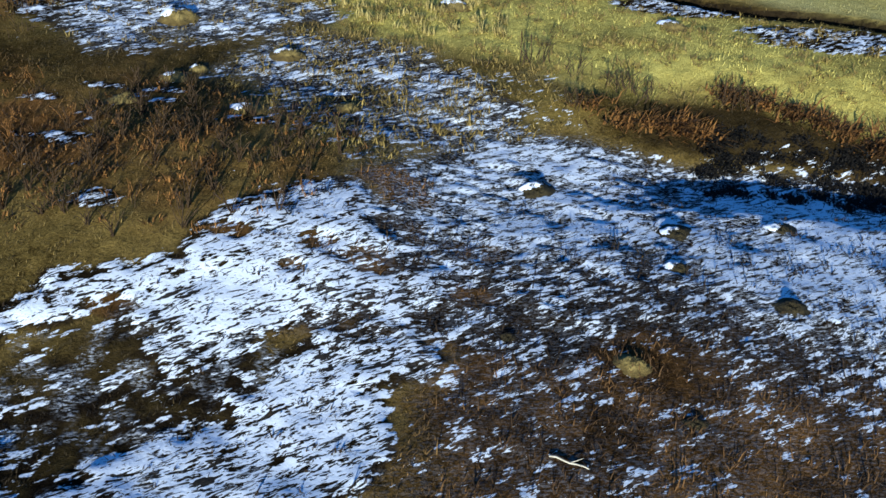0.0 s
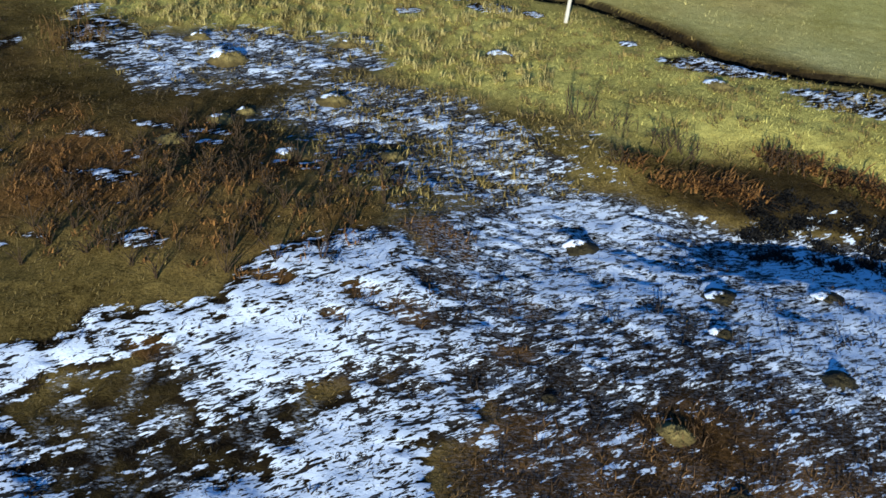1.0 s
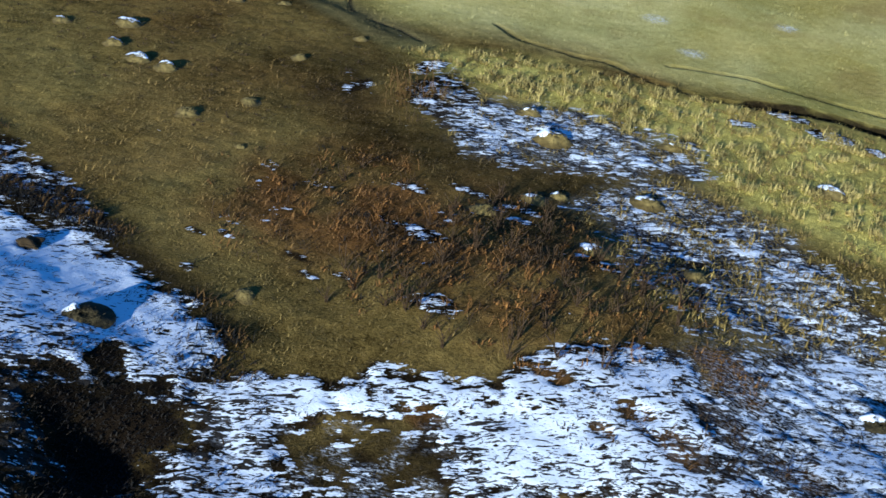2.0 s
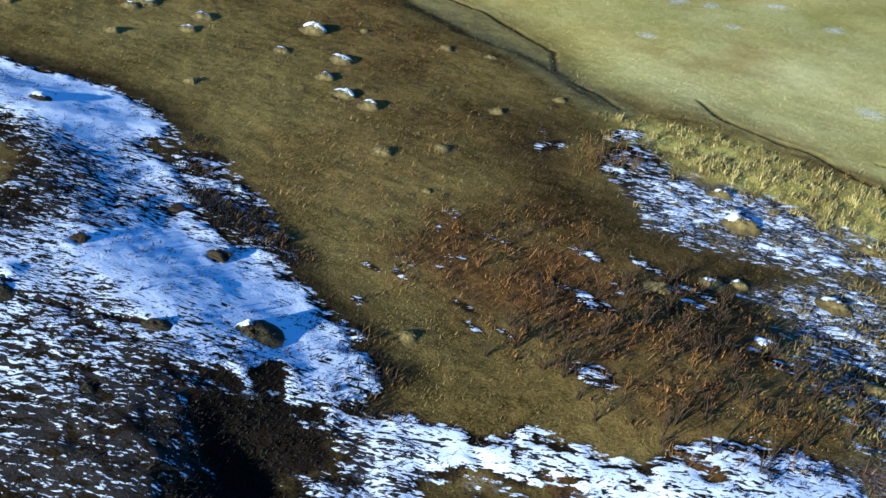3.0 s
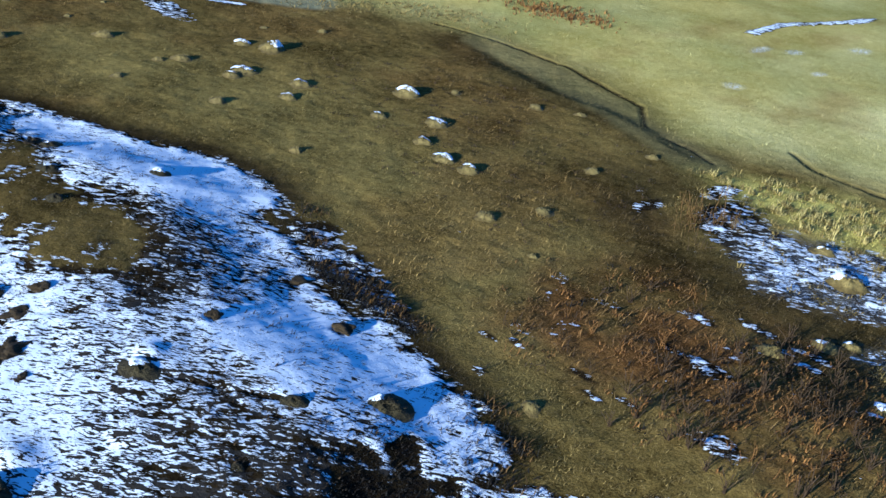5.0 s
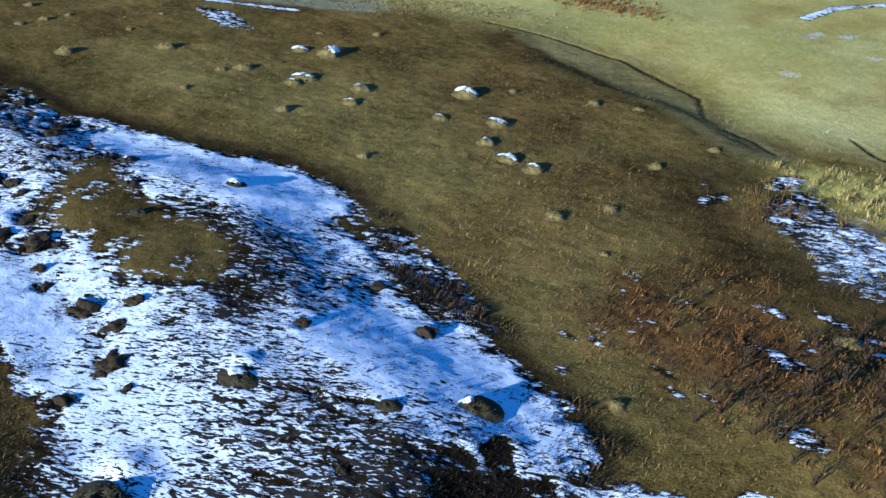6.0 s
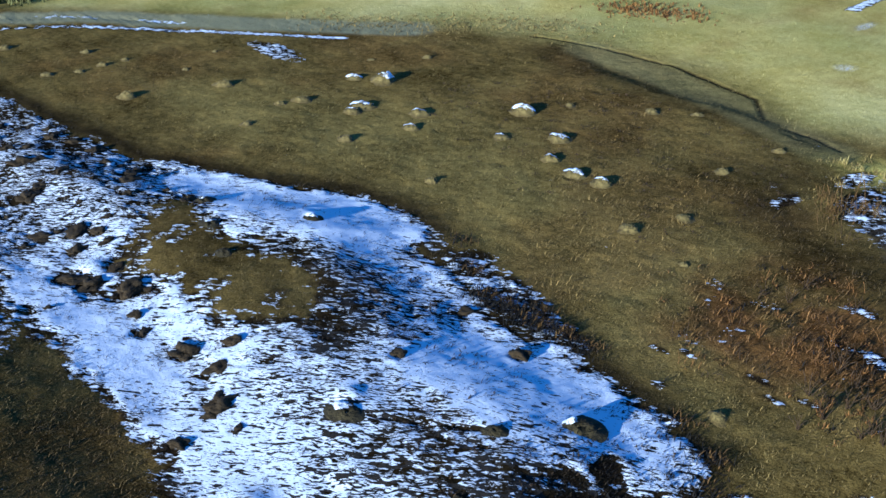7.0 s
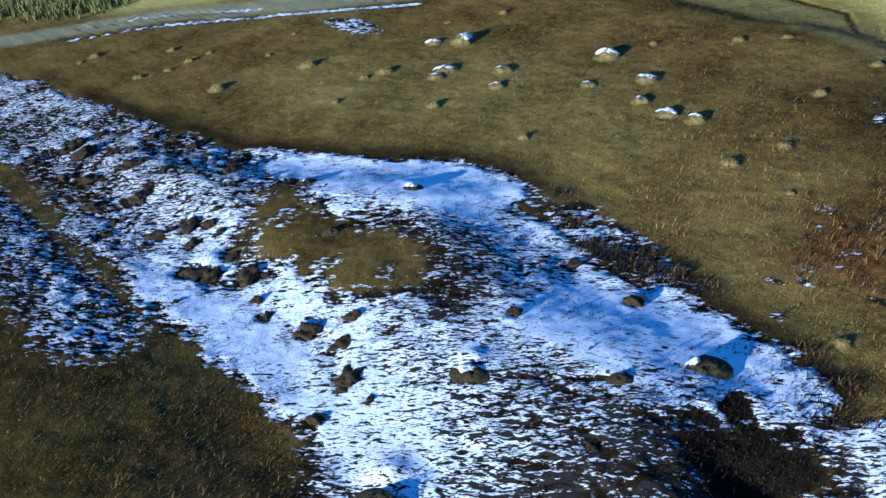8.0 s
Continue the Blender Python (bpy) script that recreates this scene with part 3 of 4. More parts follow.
def axis(fine_lo, fine_hi, fine, far_lo, far_hi):
    def out(start, end, sign):
        pts, s, at = [], fine, start
        while (end - at) * sign > 0:
            s *= 1.022 if s < 0.6 else 1.25
            at += sign * s
            pts.append(at)
        return pts
    return np.array(out(fine_lo, far_lo, -1)[::-1] + list(np.arange(fine_lo, fine_hi, fine)) + out(fine_hi, far_hi, 1))


def set_attrs(me, values):
    for k, v in values.items():
        a = me.attributes.new(k, "FLOAT", "POINT")
        a.data.foreach_set("value", np.ascontiguousarray(v, np.float32))


def mesh_from(name, verts, faces):
    """A mesh from arrays; faces is an (n, k) array."""
    me = bpy.data.meshes.new(name)
    n, k = faces.shape
    me.vertices.add(len(verts))
    me.vertices.foreach_set("co", np.ascontiguousarray(verts, np.float32).ravel())
    me.loops.add(n * k)
    me.loops.foreach_set("vertex_index", faces.astype(np.int32).ravel())
    me.polygons.add(n)
    me.polygons.foreach_set("loop_start", np.arange(0, n * k, k, dtype=np.int32))
    me.polygons.foreach_set("loop_total", np.full(n, k, dtype=np.int32))
    me.update(calc_edges=True)
    return me


def build_ground():
    xs, ys = axis(-24.0, 4.0, 0.06, -2500, 2500), axis(3.6, 25.6, 0.06, -2500, 2500)
    gx, gy = [g.ravel() for g in np.meshgrid(xs, ys)]
    z, f = surface(gx, gy)
    w, h = len(xs), len(ys)
    i = (np.arange(h - 1)[:, None] * w + np.arange(w - 1)).ravel()
    me = mesh_from("ground", np.stack([gx, gy, z], 1), np.stack([i, i + 1, i + w + 1, i + w], 1))
    set_attrs(me, f)
    me.materials.append(M_GROUND)
    me.shade_smooth()
    tagged(new("ground", me), "frosty winter meadow with brown matted grass and thin snow patches", "ground", kind="structure")


build_ground()

# ---- grass ----
IN_SIGHT = [(-50, 8), (-46, 16), (-30, 32), (-22, 46), (-12, 46), (5, 30), (5, 9), (-5, 7), (-11, 4.2), (-17, 0.2), (-24, 0.5)]
rng = np.random.default_rng(7)


def scatter(count):
    """Random places in sight, thinned with distance from the near side of the meadow."""
    x, y = rng.uniform(-50, 5, count * 3), rng.uniform(0, 46, count * 3)
    far = np.hypot(x + 2, y - 3)
    keep = (inside(x, y, IN_SIGHT) > 0) & (rng.random(count * 3) < np.clip((16 / np.maximum(far, 1)) ** 1.6, 0, 1))
    return x[keep][:count], y[keep][:count]


def blades(name, x, y, f, z, per, length, width, lean, label, category, material=None, rime=0.0, bias=(0.35, 0.25), spread=0.07):
    """Tufts of tapering blades at the places given, as one mesh."""
    n = len(x) * per
    rep = lambda v: np.repeat(v, per)  # noqa: E731
    ang = rng.uniform(0, 2 * np.pi, n)
    ln = rep(length * rng.uniform(0.5, 1.3, len(x))) * rng.uniform(0.6, 1.2, n)
    tilt = np.clip(rng.normal(lean, 0.22, n), 0.05, 1.5)
    dx, dy = np.cos(ang) + bias[0] * 2, np.sin(ang) + bias[1] * 2
    k = np.hypot(dx, dy) + 1e-6
    dx, dy = dx / k, dy / k
    bx, by = rep(x) + rng.normal(0, spread, n), rep(y) + rng.normal(0, spread, n)
    bz = rep(z) - 0.015
    side = np.stack([-dy, dx, np.zeros(n)], 1) * (width * rng.uniform(0.6, 1.4, n))[:, None] * 0.5
    foot = np.stack([bx, by, bz], 1)
    mid = foot + np.stack([dx * ln * np.sin(tilt) * 0.4, dy * ln * np.sin(tilt) * 0.4, ln * np.cos(tilt) * 0.62], 1)
    tip = foot + np.stack([dx * ln * np.sin(tilt), dy * ln * np.sin(tilt), ln * np.cos(tilt) * 0.9], 1)
    verts = np.stack([foot - side, foot + side, mid + side * 0.7, tip, mid - side * 0.7], 1).reshape(-1, 3)
    i = np.arange(n)[:, None] * 5
    faces = np.concatenate([i + [[0, 1, 2]], i + [[0, 2, 4]], i + [[4, 2, 3]]], 1).reshape(-1, 3)
    me = mesh_from(name, verts, faces)
    values = {q: np.repeat(f[q], per * 5) for q in ("rust", "lush", "field", "mud_shade", "gold")}
    values["tone"] = np.repeat(np.clip(rep(rng.normal(0.5, 0.17, len(x))) + rng.normal(0, 0.17, n), 0, 1), 5)
    values["rime"] = np.repeat((rng.random(n) < rep(rime * np.minimum(1, f["cover"] * 1.4))) * 0.8, 5)
    set_attrs(me, values)
    me.materials.append(material or M_GRASS)
    return tagged(new(name, me), label, category, kind="stuff")


def grow(name, count, chance, **kw):
    x, y = scatter(count)
    z, f = surface(x, y)
    keep = rng.random(len(x)) < chance(x, y, f)
    blades(name, x[keep], y[keep], {k: v[keep] for k, v in f.items()}, z[keep], **kw)


grow("short_grass", 90000, lambda x, y, f: (1 - 0.93 * step(f["snow"], -0.16, 0.02)) * (1 - 0.6 * f["gravel"]) * (1 - 0.5 * f["field"]), per=7, length=0.080, width=0.011, lean=1.2,
     label="matted brown winter grass lying flat on the meadow", category="grass")
grow("rust_grass", 26000, lambda x, y, f: f["rust"] * 0.8 * (1 - 0.6 * step(f["snow"], -0.1, 0.1)), per=5, length=0.15, width=0.014, lean=1.0,
     label="rust brown dead grass stalks standing in the meadow", category="grass")
grow("straw_grass", 22000, lambda x, y, f: step(f["lush"], 0.3, 0.6) * 0.8, per=9, length=0.12, width=0.013, lean=1.2,
     label="straw yellow tussock grass along the ditch", category="grass", spread=0.10)

grow("snow_tufts", 150000, lambda x, y, f: step(f["cover"], 0.22, 0.5) * (1 - 0.5 * f["smooth"]) * (0.30 - 0.14 * step(x, -8.5, -7)) * step(layered(x, y, 0.45, 171, 2), 0.46, 0.62) * (1 - 0.2 * step(x, -3.2, -1) * step(y, 12.8, 13.6)), per=8, length=0.075, width=0.020, lean=1.15,
     label="dark dead grass tufts poking out of thin snow", category="grass", material=M_TUFT, spread=0.055)

# ---- anthills ----
def dome(seed, high, rag):
    """A rounded turf mound one metre wide, steeper on one side, with an uneven foot."""
    bm = bmesh.new()
    bmesh.ops.create_icosphere(bm, subdivisions=4, radius=0.5)
    for v in bm.verts:
        p = v.co.copy()
        q = Vector((p.x * 2.3 + seed * 7.1, p.y * 2.3, p.z * 2.3))
        s = 1 + rag * noise.noise(q) + 0.35 * rag * noise.noise(q * 3.1)
        v.co = Vector((p.x * s, p.y * s * 0.92, p.z * s * 2 * high * (1 if p.z > 0 else 0.5)))
        v.co.z += 0.02 * noise.noise(q * 5)
    me = bpy.data.meshes.new("mound")
    bm.to_mesh(me)
    bm.free()
    me.shade_smooth()
    return me


def hummock(seed, high, burrow=0.0):
    """A grassy mound about one metre wide that flattens out at its foot, with a long sunny front and a steep back."""
    bm = bmesh.new()
    rings, count = 13, 30
    prev = None
    for k in range(rings + 1):
        r = 0.66 * (k / rings) ** 0.9
        ring = []
        for i in range(count if k else 1):
            a = 2 * math.pi * i / count
            x, y = r * math.cos(a), r * math.sin(a)
            q = Vector((x * 2.6 + seed * 5.3, y * 2.6, seed))
            wide = 0.36 * (1 + 0.30 * noise.noise(q * 0.8))
            d = math.hypot(x, (y - 0.07) * (0.85 if y < 0.07 else 2.1))
            z = high * (1 + 0.5 * noise.noise(q * 1.2)) * math.exp(-((d / wide) ** 2.4)) + 0.055 * noise.noise(q * 2.7) * math.exp(-d * 2) - 0.045 * (k / rings) ** 3
            z -= burrow * math.exp(-(((x - 0.06) / 0.10) ** 2 + ((y + 0.10) / 0.08) ** 2))
            ring.append(bm.verts.new((x, y, z)))
        if prev is not None:
            for i in range(count):
                j = (i + 1) % count
                bm.faces.new((prev[0], ring[i], ring[j]) if len(prev) == 1 else (prev[i], ring[i], ring[j], prev[j]))
        prev = ring
    me = bpy.data.meshes.new("mound")
    bm.to_mesh(me)
    bm.free()
    me.shade_smooth()
    return me


def cap_of(me, seed, reach, front=-9.0):
    """Snow lying on the top and the west side of a mound: the mound's own upper skin, lifted and closed."""
    bm = bmesh.new()
    bm.from_mesh(me)
    gone = []
    for fc in bm.faces:
        c = fc.calc_center_median()
        w = -c.x * 0.42 + c.z * 2.5 + 0.45 * c.y + 0.22 * noise.noise(Vector((c.x * 4 + seed * 3, c.y * 4, c.z * 4)))
        if w < reach or c.z < 0.03 or c.y + 0.10 * noise.noise(Vector((c.x * 5, seed, 0))) < front:
            gone.append(fc)
    bmesh.ops.delete(bm, geom=gone, context="FACES")
    left, lumps = set(bm.verts), []
    while left:
        lump, todo = set(), [next(iter(left))]
        while todo:
            v = todo.pop()
            if v in left:
                left.discard(v)
                lump.add(v)
                todo += [e.other_vert(v) for e in v.link_edges]
        lumps.append(lump)
    lumps.sort(key=len)
    bmesh.ops.delete(bm, geom=[v for lump in lumps[:-1] for v in lump], context="VERTS")
    rim = {v for e in bm.edges if e.is_boundary for v in e.verts}
    for v in bm.verts:
        v.co += v.normal * (0.004 if v in rim else 0.020 + 0.010 * noise.noise(v.co * 9))
    if reach < 0.3:
        for v in bm.verts:
            v.co = Vector((v.co.x * 1.16 - 0.05, v.co.y * 1.16 + 0.04, v.co.z * 0.98))
    out = bpy.data.meshes.new("snow_cap")
    bm.to_mesh(out)
    bm.free()
    out.shade_smooth()
    return out


def fringe_of(me, seed):
    """Short dead blades growing on a mound."""
    pick = np.random.default_rng(seed)
    foot = np.array([v.co for v in me.vertices if v.co.z > 0.02 and -v.co.x * 1.15 + v.co.z + 0.65 * v.co.y < 0.25])
    foot = foot[pick.integers(0, len(foot), 260)] + pick.normal(0, 0.02, (260, 3))
    n = len(foot)
    ang, ln = pick.uniform(0, 6.28, n), pick.uniform(0.03, 0.10, n)
    way = np.stack([np.cos(ang) * 0.8 + foot[:, 0] * 1.2, np.sin(ang) * 0.8 + foot[:, 1] * 1.2, np.full(n, 0.3)], 1)
    way /= np.linalg.norm(way, axis=1)[:, None]
    side = np.stack([-np.sin(ang), np.cos(ang), np.zeros(n)], 1) * 0.014
    verts = np.stack([foot - side, foot + side, foot + way * ln[:, None]], 1).reshape(-1, 3)
    return mesh_from("grass_tuft", verts, np.arange(n * 3).reshape(-1, 3))


MOUND_MESHES, TURF_MESHES, CLOD_MESHES = [], [], []
for k in range(5):
    body, dug = hummock(k + 1, 0.105 + 0.018 * (k % 3)), hummock(k + 1, 0.105 + 0.018 * (k % 3), 0.10)
    MOUND_MESHES.append((body, cap_of(body, k, 0.08, -0.09), cap_of(body, k + 9, 0.21, 0.02), fringe_of(body, k)))
    TURF_MESHES.append((dug, cap_of(body, k, 0.19), cap_of(body, k + 9, 0.31), fringe_of(dug, k)))
for k in range(5, 9):
    body = dome(k + 1, 0.11 + 0.02 * (k % 3), 0.85)
    CLOD_MESHES.append((body, None, None, fringe_of(body, k)))


def ground_z(x, y):
    return float(surface(np.array([x]), np.array([y]))[0][0])


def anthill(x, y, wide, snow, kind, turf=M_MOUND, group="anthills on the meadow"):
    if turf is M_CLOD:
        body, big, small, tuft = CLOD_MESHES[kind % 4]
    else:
        body, big, small, tuft = (TURF_MESHES if turf is M_TURF_SHADE else MOUND_MESHES)[kind % 5]
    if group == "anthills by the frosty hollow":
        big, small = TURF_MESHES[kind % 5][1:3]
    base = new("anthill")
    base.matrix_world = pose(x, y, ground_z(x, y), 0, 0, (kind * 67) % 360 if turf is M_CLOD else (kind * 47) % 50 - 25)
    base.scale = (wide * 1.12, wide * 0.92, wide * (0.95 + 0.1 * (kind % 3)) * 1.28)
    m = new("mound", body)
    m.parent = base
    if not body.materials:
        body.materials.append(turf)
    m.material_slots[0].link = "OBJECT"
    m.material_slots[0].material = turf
    g = new("grass_tuft", tuft)
    g.parent = base
    g["kind"] = "stuff"
    if not tuft.materials:
        tuft.materials.append(M_MOUND)
    g.material_slots[0].link = "OBJECT"
    g.material_slots[0].material = turf
    if snow:
        c = new("snow_cap", big if snow > 1 else small)
        c.parent = base
        if not c.data.materials:
            c.data.materials.append(M_SNOW)
    what = ("snow-capped", "with a dab of snow on top", "bare")[0 if snow > 1 else 1 if snow else 2]
    words = {"snow-capped": "snow-capped grassy anthill with a bare brown sunny side", "with a dab of snow on top": "grassy brown anthill with a dab of snow on top",
             "bare": "bare olive brown grassy anthill in matted turf"}[what]
    if turf is M_CLOD:
        words = "dark brown turf clod poking out of the snow"
    tagged(base, words, "turf clod" if turf is M_CLOD else "anthill", group)
    return base


# x, y, width, snow
SNOW_FIELD_HILLS = [(-12.97, 7.4, 0.50, 2), (-10.5, 9.83, 0.58, 1), (-11.13, 8.74, 0.31, 0), (-19.06, 10.67, 0.38, 2), (-21.6, 9.48, 0.45, 1), (-20.3, 8.98, 0.50, 1),
                    (-18.88, 8.55, 0.36, 0), (-11.9, 4.9, 0.95, 0), (-10.4, 7.42, 0.24, 0)]
MEADOW_HILLS = [(-26.1, 17.72, 0.95, 2), (-26.95, 17.2, 0.6, 2), (-24.7, 15.95, 0.8, 2), (-24.55, 15.5, 0.55, 1), (-23.05, 16.7, 0.6, 1), (-22.37, 15.85, 0.56, 1),
                (-21.15, 18.75, 0.78, 2), (-20.2, 17.1, 0.5, 1), (-19.05, 18.05, 0.7, 2), (-18.25, 16.95, 0.48, 1), (-17.2, 16.68, 0.68, 2), (-16.42, 16.72, 0.55, 1)]
MEADOW_BARE = [(-14.5, 15.47, 0.52), (-14.05, 16.68, 0.42), (-12.8, 15.12, 0.24), (-19.34, 14.12, 0.4), (-22.98, 14.2, 0.55), (-25.8, 12.9, 0.42), (-26.35, 15.0, 0.62), (-26.6, 14.4, 0.34)]
FAR_HILLS = [(-29.25, 14.03, 0.72), (-30.42, 11.43, 0.66), (-34.3, 10.45, 0.55), (-33.85, 11.37, 0.46), (-33.95, 12.17, 0.4), (-34.0, 12.95, 0.32), (-35.9, 12.37, 0.45), (-38.5, 10.5, 0.6), (-38.4, 9.9, 0.4),
             (-31.57, 13.93, 0.3), (-32.6, 15.5, 0.26), (-15.0, 19.25, 0.42), (-18.75, 21.2, 0.45), (-20.6, 20.0, 0.32), (-17.7, 21.8, 0.32), (-14.8, 21.15, 0.36), (-26.85, 19.95, 0.34), (-28.0, 18.6, 0.3)]
NEAR_HILLS = [(-6.15, 15.95, 0.52, 2), (-8.75, 19.45, 0.68, 2), (-6.85, 20.75, 0.46, 1), (-9.72, 20.2, 0.5, 1), (-6.23, 18.22, 0.46, 2), (-7.8, 17.0, 0.5, 1),
              (-7.53, 17.4, 0.36, 1), (-8.2, 16.02, 0.52, 0), (-3.8, 20.95, 0.58, 2), (0.3, 20.8, 0.55, 2), (-9.43, 11.7, 0.34, 0), (-0.06, 11.42, 0.38, 0), (-4.62, 16.4, 0.32, 0)]
FROST_HILLS = [(-1.55, 14.95, 0.42, 2), (0.40, 14.3, 0.38, 2), (1.75, 14.7, 0.40, 2), (0.4, 13.4, 0.30, 2), (1.72, 12.78, 0.34, 0), (-1.48, 11.6, 0.20, 0), (0.6, 10.65, 0.22, 0)]
serial = 0
for rows, turf, group in ((SNOW_FIELD_HILLS, M_TURF_SHADE, "anthills in the snow"), (CLODS, M_CLOD, "turf clods in the snow"), (MEADOW_HILLS, M_MOUND, "anthills on the meadow"),
                          ([(*r, 0) for r in MEADOW_BARE + FAR_HILLS], M_MOUND, "anthills on the meadow"), (NEAR_HILLS, M_MOUND, "anthills by the frosty hollow"), (FROST_HILLS, M_TURF_SHADE, "anthills by the frosty hollow")):
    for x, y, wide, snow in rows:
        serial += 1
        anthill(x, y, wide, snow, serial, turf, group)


# ---- the post ----
def post(x, y, tall):
    bm = bmesh.new()
    rings = []
    for k in range(9):
        s = k / 8
        r = 0.045 - 0.012 * s
        rings.append([bm.verts.new((r * math.cos(a) + 0.02 * math.sin(3 * s), r * math.sin(a), -0.1 + (tall + 0.1) * s)) for a in np.linspace(0, 2 * math.pi, 11)[:-1]])
    for a, b in zip(rings, rings[1:]):
        for i in range(10):
            bm.faces.new((a[i], a[(i + 1) % 10], b[(i + 1) % 10], b[i]))
    top = bm.verts.new((0.012, 0, tall + 0.035))
    for i in range(10):
        bm.faces.new((rings[-1][i], rings[-1][(i + 1) % 10], top))
    me = bpy.data.meshes.new("wooden_post")
    bm.to_mesh(me)
    bm.free()
    me.shade_smooth()
    me.materials.append(M_WOOD)
    ob = new("wooden_post", me)
    ob.matrix_world = pose(x, y, ground_z(x, y), 0, 3.5, 0)
    tagged(ob, "pale bleached round wooden stake standing at the ditch", "post")


post(-2.86, 23.24, 1.5)


# ---- reeds and weeds ----
def patch(name, spots, per, tall, wide, radius, material, label, category, lean=0.3, bias=(0.0, 0.0), flat=0.6):
    """Dead plants growing round several spots (x, y, how many), too many to count, as one object."""
    px = np.concatenate([x + rng.normal(0, radius, n) for x, y, n in spots])
    py = np.concatenate([y + rng.normal(0, radius * flat, n) for x, y, n in spots])
    z, f = surface(px, py)
    blades(name, px, py, f, z, per, tall, wide, lean, label, category, material, bias=bias, spread=0.03)


patch("reeds", [(-1.0, 17.5, 50), (-0.4, 17.25, 80), (0.1, 17.4, 80), (0.5, 17.5, 110), (0.8, 17.45, 80), (1.25, 18.45, 100), (1.7, 18.35, 110), (2.2, 18.15, 130), (2.65, 17.95, 110), (3.05, 17.75, 110), (3.5, 17.55, 110), (3.9, 17.4, 90)],
      2, 0.30, 0.030, 0.15, M_REED, "rust brown dead reeds bent over at the frosty hollow", "reeds", 1.05, (0.25, -0.25), flat=0.8)
patch("wet_sedge", [(0.7 + 3.4 * rng.random(), 16.0 + 1.6 * rng.random(), int(rng.integers(12, 60))) for _ in range(110)], 4, 0.09, 0.036, 0.075, M_NEAR_BLACK, "blackish wet sedge clumps in the shaded frosty hollow", "sedge", 1.1, flat=0.8)
EDGE_SEDGE = [(-14.6, 11.45, 150), (-14.0, 11.5, 160), (-13.3, 11.45, 190), (-12.8, 11.6, 170), (-12.2, 11.6, 90), (-13.6, 11.85, 120), (-15.6, 11.9, 70), (-16.6, 12.6, 50), (-9.0, 10.75, 70), (-9.8, 11.1, 40), (-8.6, 10.2, 60)]
patch("dead_sedge", EDGE_SEDGE, 2, 0.16, 0.018, 0.22, M_NEAR_BLACK, "blackish dead sedge along the edge of the snow", "sedge", 0.8, (0.2, 0.2))
patch("rust_sedge", [(x + 0.15, y + 0.12, n // 2) for x, y, n in EDGE_SEDGE], 2, 0.15, 0.018, 0.15, M_SHRUB, "rust brown sedge blades along the edge of the snow", "sedge", 0.9, (0.2, 0.2))
# Black plants on the same spots deepen the painted shade.
patch("heath", [(x, y, int(800 * r)) for x, y, r in SHADE_SPOTS], 2, 0.045, 0.025, 0.36, M_NEAR_BLACK, "blackish wet heath plants in bare hollows of the snow", "heath", 0.8, flat=1.0)


def spots_in(shape, count, plants):
    """Random places inside an outline."""
    xs, ys = [p[0] for p in shape], [p[1] for p in shape]
    x, y = rng.uniform(min(xs), max(xs), count * 4), rng.uniform(min(ys), max(ys), count * 4)
    keep = inside(x, y, shape) > -0.2
    return [(a, b, int(rng.integers(plants // 2, plants + 1))) for a, b in zip(x[keep][:count], y[keep][:count])]


STALKY = [(-8.4, 12.2), (-9.2, 14.6), (-8.2, 16.4), (-5.6, 16.6), (-3.9, 14.8), (-4.6, 13.2), (-6.6, 12.2)]
patch("straw_tussocks", spots_in(STRAW, 620, 6), 5, 0.14, 0.017, 0.06, M_GOLD, "golden straw tussocks along the ditch", "grass", 0.95, flat=0.9)
TALL_STRAW = [(-13.4, 21.6), (-11.5, 22.6), (-8.8, 23.2), (-6.3, 23.6), (-4.0, 23.4), (-2.6, 19.6), (-4.8, 19.6), (-6.6, 21.0), (-10.5, 21.0)]
patch("tall_straw", spots_in(TALL_STRAW, 190, 8), 6, 0.19, 0.019, 0.06, M_STRAW, "tall golden straw clumps casting long shadows", "grass", 0.6, flat=0.9)
patch("tussock_grass", spots_in(TUSSOCKS, 260, 9) + spots_in(SNOW_STRIP, 80, 7), 4, 0.15, 0.020, 0.08, M_GOLD, "golden dead tussock grass standing out of thin snow", "grass", 1.1, flat=0.9)
UPPER = [(-25, 18), (-22, 21.5), (-15.5, 21.8), (-13.6, 19.5), (-13.2, 15.6), (-16.5, 14.6), (-20, 16)]
patch("dark_tufts", spots_in(UPPER, 260, 6), 3, 0.07, 0.022, 0.07, M_STALK, "small dark dead tufts in the short meadow grass", "grass", 0.9)
patch("rust_tufts", spots_in(RUST, 90, 4) + spots_in(STALKY, 80, 5), 4, 0.12, 0.022, 0.06, M_REED, "rust brown dead grass tufts in the damp meadow", "grass", 0.85, flat=0.9)
patch("wiry_tufts", spots_in(RUST, 34, 4) + spots_in(STALKY, 36, 5), 3, 0.13, 0.020, 0.05, M_NEAR_BLACK, "blackish wiry tufts in the damp meadow", "grass", 0.7, flat=0.9)
patch("rust_reeds", [(-25.8, 28.0, 110), (-24.0, 28.8, 110), (-25.2, 28.6, 140)], 3, 0.16, 0.035, 0.65, M_REED, "rust orange dead reeds on the far meadow", "reeds", 0.5)
patch("straw_bank", [(-27.0, 24.6, 160), (-28.2, 24.0, 180), (-29.4, 22.9, 180), (-30.6, 21.9, 160), (-26.0, 25.4, 140), (-31.8, 21.2, 140), (-33.2, 20.2, 120)],
      3, 0.13, 0.030, 0.85, M_GOLD, "golden straw grass bank beside the far lane", "grass", 0.95)
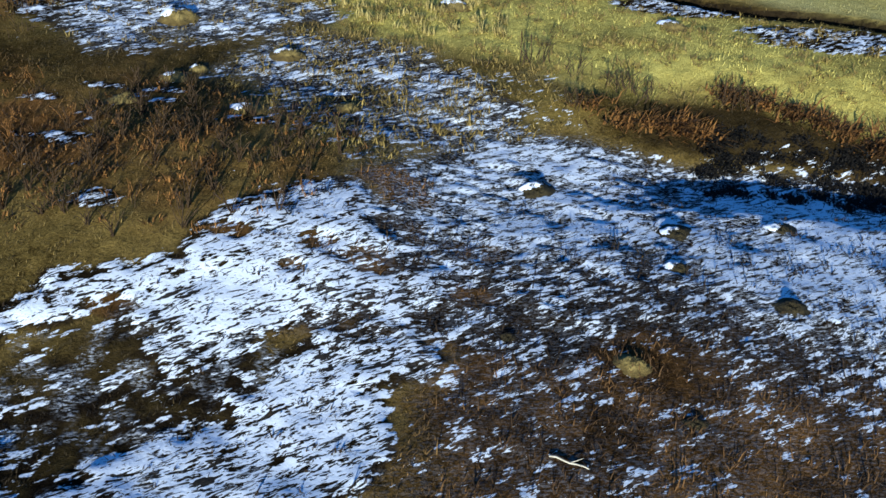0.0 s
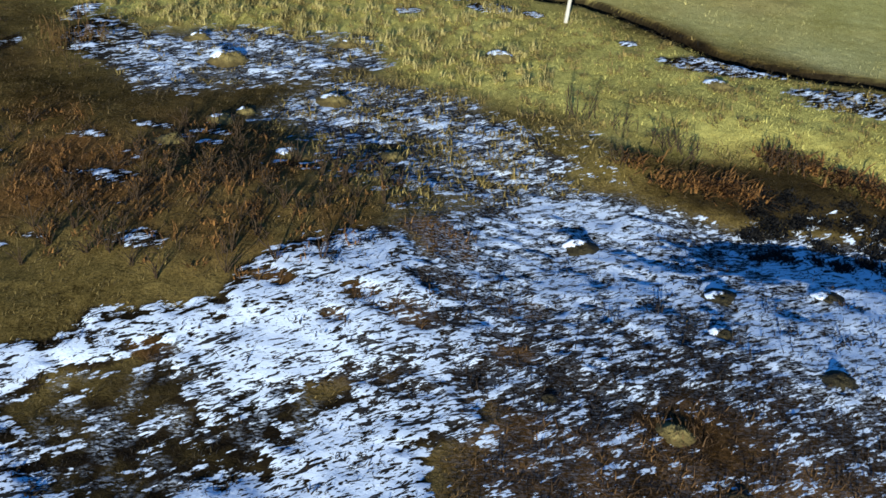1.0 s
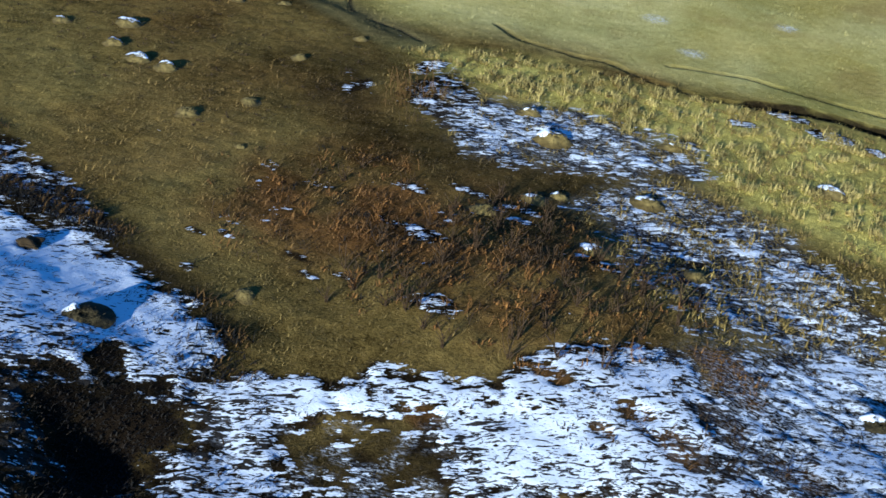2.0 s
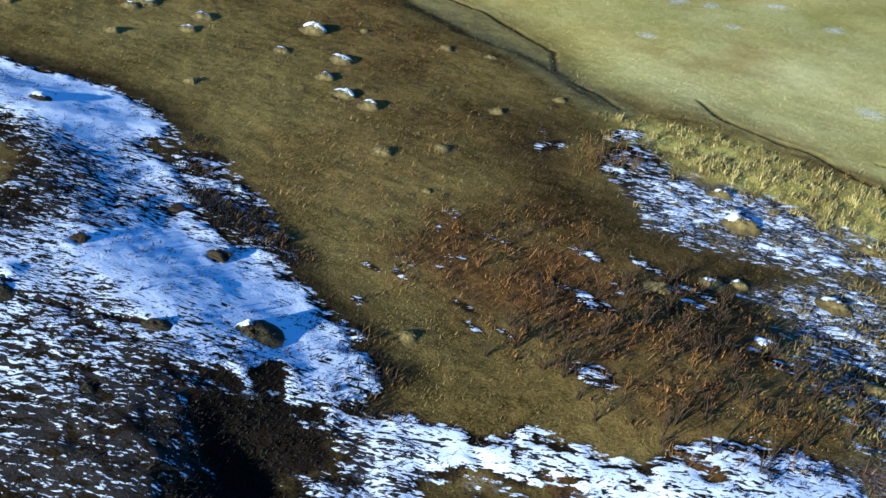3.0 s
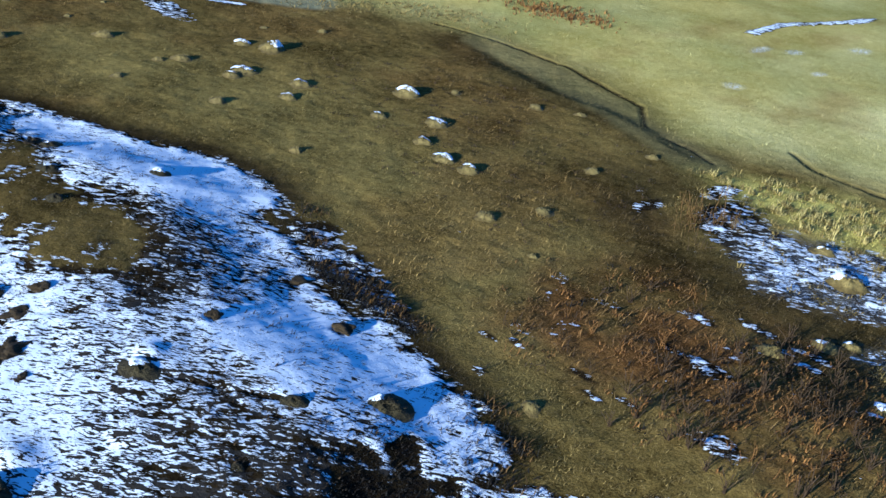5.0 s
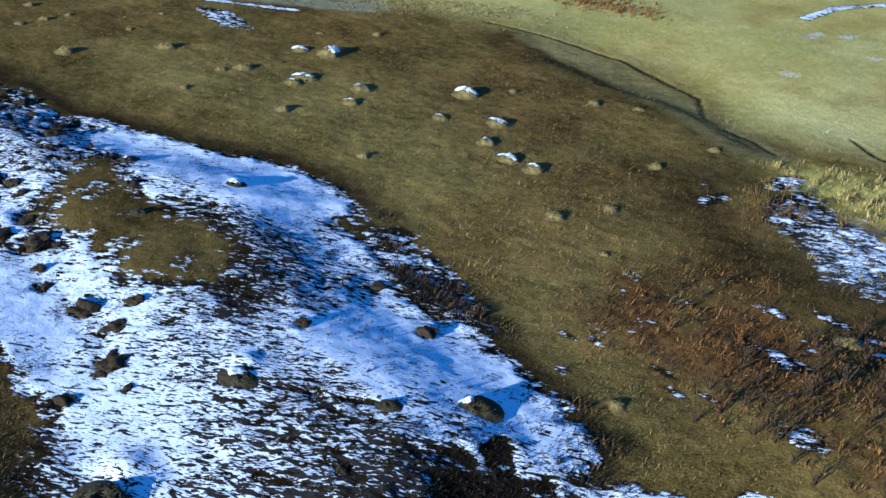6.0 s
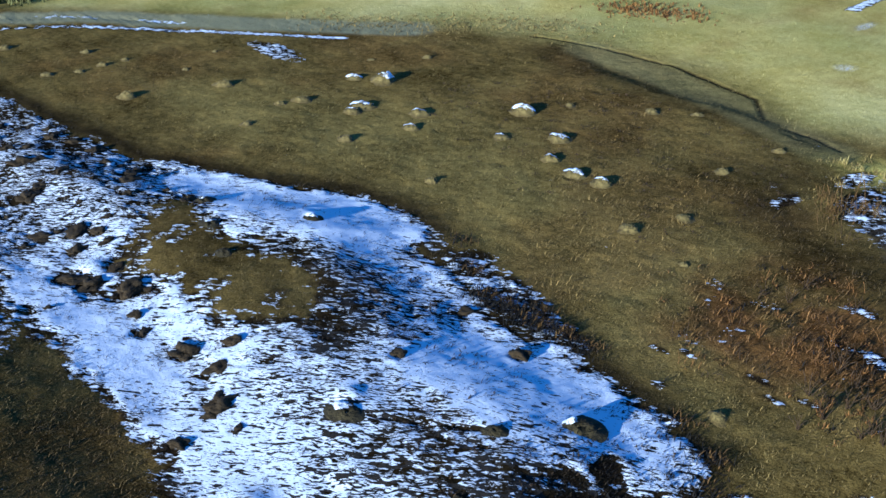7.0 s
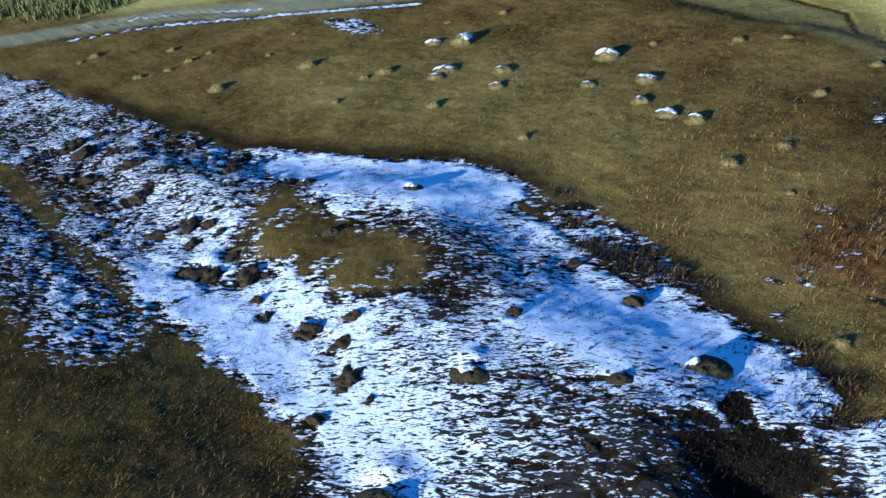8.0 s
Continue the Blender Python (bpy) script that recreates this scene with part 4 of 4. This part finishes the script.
patch("lane_brush", [(-47, 12.2, 160), (-48.5, 11.8, 180), (-46.2, 13.6, 160), (-50, 12.4, 180), (-51, 10.8, 160)], 4, 0.6, 0.05, 0.9, M_BRUSH, "olive yellow winter brush beyond the far lane", "brush", 0.5)


def stalk_mesh(seed, twigs):
    """A dry stem one metre tall with a bend and a rough seed head."""
    bm = bmesh.new()
    pick = random.Random(seed)

    bend = Vector((pick.uniform(-0.22, 0.22), pick.uniform(-0.22, 0.22), 0))
    rings = []
    for k in range(8):
        h = k / 7
        r = (0.016 - 0.009 * h) * (1 + (0.9 if k >= 8 - twigs // 2 else 0.0) * pick.uniform(0.5, 1.3))
        at = Vector((0, 0, h * 1.05 - 0.05)) + bend * h * h
        rings.append([bm.verts.new(at + Vector((math.cos(t + k), math.sin(t + k), 0)) * r) for t in (0, 2.09, 4.19)])
    for lower, upper in zip(rings, rings[1:]):
        for i in range(3):
            bm.faces.new((lower[i], lower[(i + 1) % 3], upper[(i + 1) % 3], upper[i]))
    bm.faces.new(rings[-1])
    me = bpy.data.meshes.new("stalk")
    bm.to_mesh(me)
    bm.free()
    return me


STALKS = [stalk_mesh(k, 3 + k % 4) for k in range(6)]


def weed(x, y, tall, count, spread, material, label, group):
    base = new("weed")
    base.matrix_world = pose(x, y, ground_z(x, y))
    for k in range(count):
        me = STALKS[int(rng.integers(6))]
        if not me.materials:
            me.materials.append(M_STALK)
        ob = new("stalk", me)
        ob.parent = base
        t = tall * rng.uniform(0.55, 1.1)
        ob.matrix_basis = pose(rng.normal(0, spread), rng.normal(0, spread), 0, rng.normal(0, 16), rng.normal(0, 16), rng.uniform(0, 360)) @ Matrix.Diagonal((t * 0.6 + 0.36, t * 0.6 + 0.36, t, 1))
        ob.material_slots[0].link = "OBJECT"
        ob.material_slots[0].material = material
    tagged(base, label, "weed", group)


for x, y, n, tall in ((-2.9, 18.5, 6, 0.30), (-2.1, 18.8, 10, 0.62), (-1.3, 18.6, 8, 0.38), (-0.5, 18.2, 14, 0.46), (-0.2, 18.0, 12, 0.44), (1.2, 18.3, 14, 0.48), (1.6, 18.2, 12, 0.42), (-1.2, 17.4, 9, 0.34), (-11.2, 18.2, 7, 0.3)):
    weed(x, y, tall * 0.8, int(n * 1.5), 0.13, M_STALK, "dark dead weed with upright stalks in winter grass", "weeds by the hollow")
for x, y, n, tall in ((-12.1, 19.2, 40, 0.30), (-11.6, 19.6, 36, 0.30), (-11.9, 18.7, 26, 0.24), (-12.5, 19.6, 24, 0.26), (-11.9, 19.5, 7, 0.72), (-12.2, 19.0, 6, 0.66)):
    weed(x, y, tall, n, 0.15, M_SHRUB, "dense rust brown dead weed clump casting a long shadow", "weeds by the hollow")
for k in range(80):
    x, y = rng.uniform(-11.5, -4.8), rng.uniform(12.4, 16.6)
    if inside(np.array([x]), np.array([y]), RUST)[0] > -0.6:
        weed(x, y, rng.uniform(0.10, 0.22) if k % 8 else rng.uniform(0.26, 0.36), 6 if k % 8 else 10, 0.09 if k % 8 else 0.03, M_STALK if k % 3 else M_REED, "thin rust brown weed with a long shadow", "weeds in the rusty grass")

weed(-2.72, 23.32, 0.16, 16, 0.10, M_STRAW, "pale straw tuft at the foot of the stake", "weeds by the hollow")
for x, y, _ in spots_in(STALKY, 70, 2):
    weed(x, y, rng.uniform(0.24, 0.40), 9, 0.022, M_STALK, "slim dark dead weed with a long shadow", "weeds in the rusty grass")


def stick(x, y, long, turn):
    """A thin pale twig with a fork, lying on the ground."""
    bm = bmesh.new()
    spine = [Vector((long * (k / 6 - 0.5), 0.012 * math.sin(k * 1.7), 0.012 + 0.006 * math.sin(k))) for k in range(7)]
    fork = [spine[3], spine[3] + Vector((0.06, 0.05, 0.01)), spine[3] + Vector((0.11, 0.11, 0.005))]
    for pts, r0 in ((spine, 0.012), (fork, 0.007)):
        rings = []
        for k, p in enumerate(pts):
            r = r0 * (1 - 0.5 * k / len(pts))
            rings.append([bm.verts.new(p + Vector((0, r * math.cos(a), r * math.sin(a)))) for a in np.linspace(0, 2 * math.pi, 7)[:-1]])
        for a, b in zip(rings, rings[1:]):
            for i in range(6):
                bm.faces.new((a[i], a[(i + 1) % 6], b[(i + 1) % 6], b[i]))
        bm.faces.new(rings[0][::-1])
        bm.faces.new(rings[-1])
    me = bpy.data.meshes.new("stick")
    bm.to_mesh(me)
    bm.free()
    me.shade_smooth()
    me.materials.append(M_WOOD)
    ob = new("stick", me)
    ob.matrix_world = pose(x, y, ground_z(x, y) + 0.01, 0, 0, turn)
    tagged(ob, "pale dry stick lying on frosty brown grass", "stick")


stick(-0.62, 9.83, 0.42, -12)
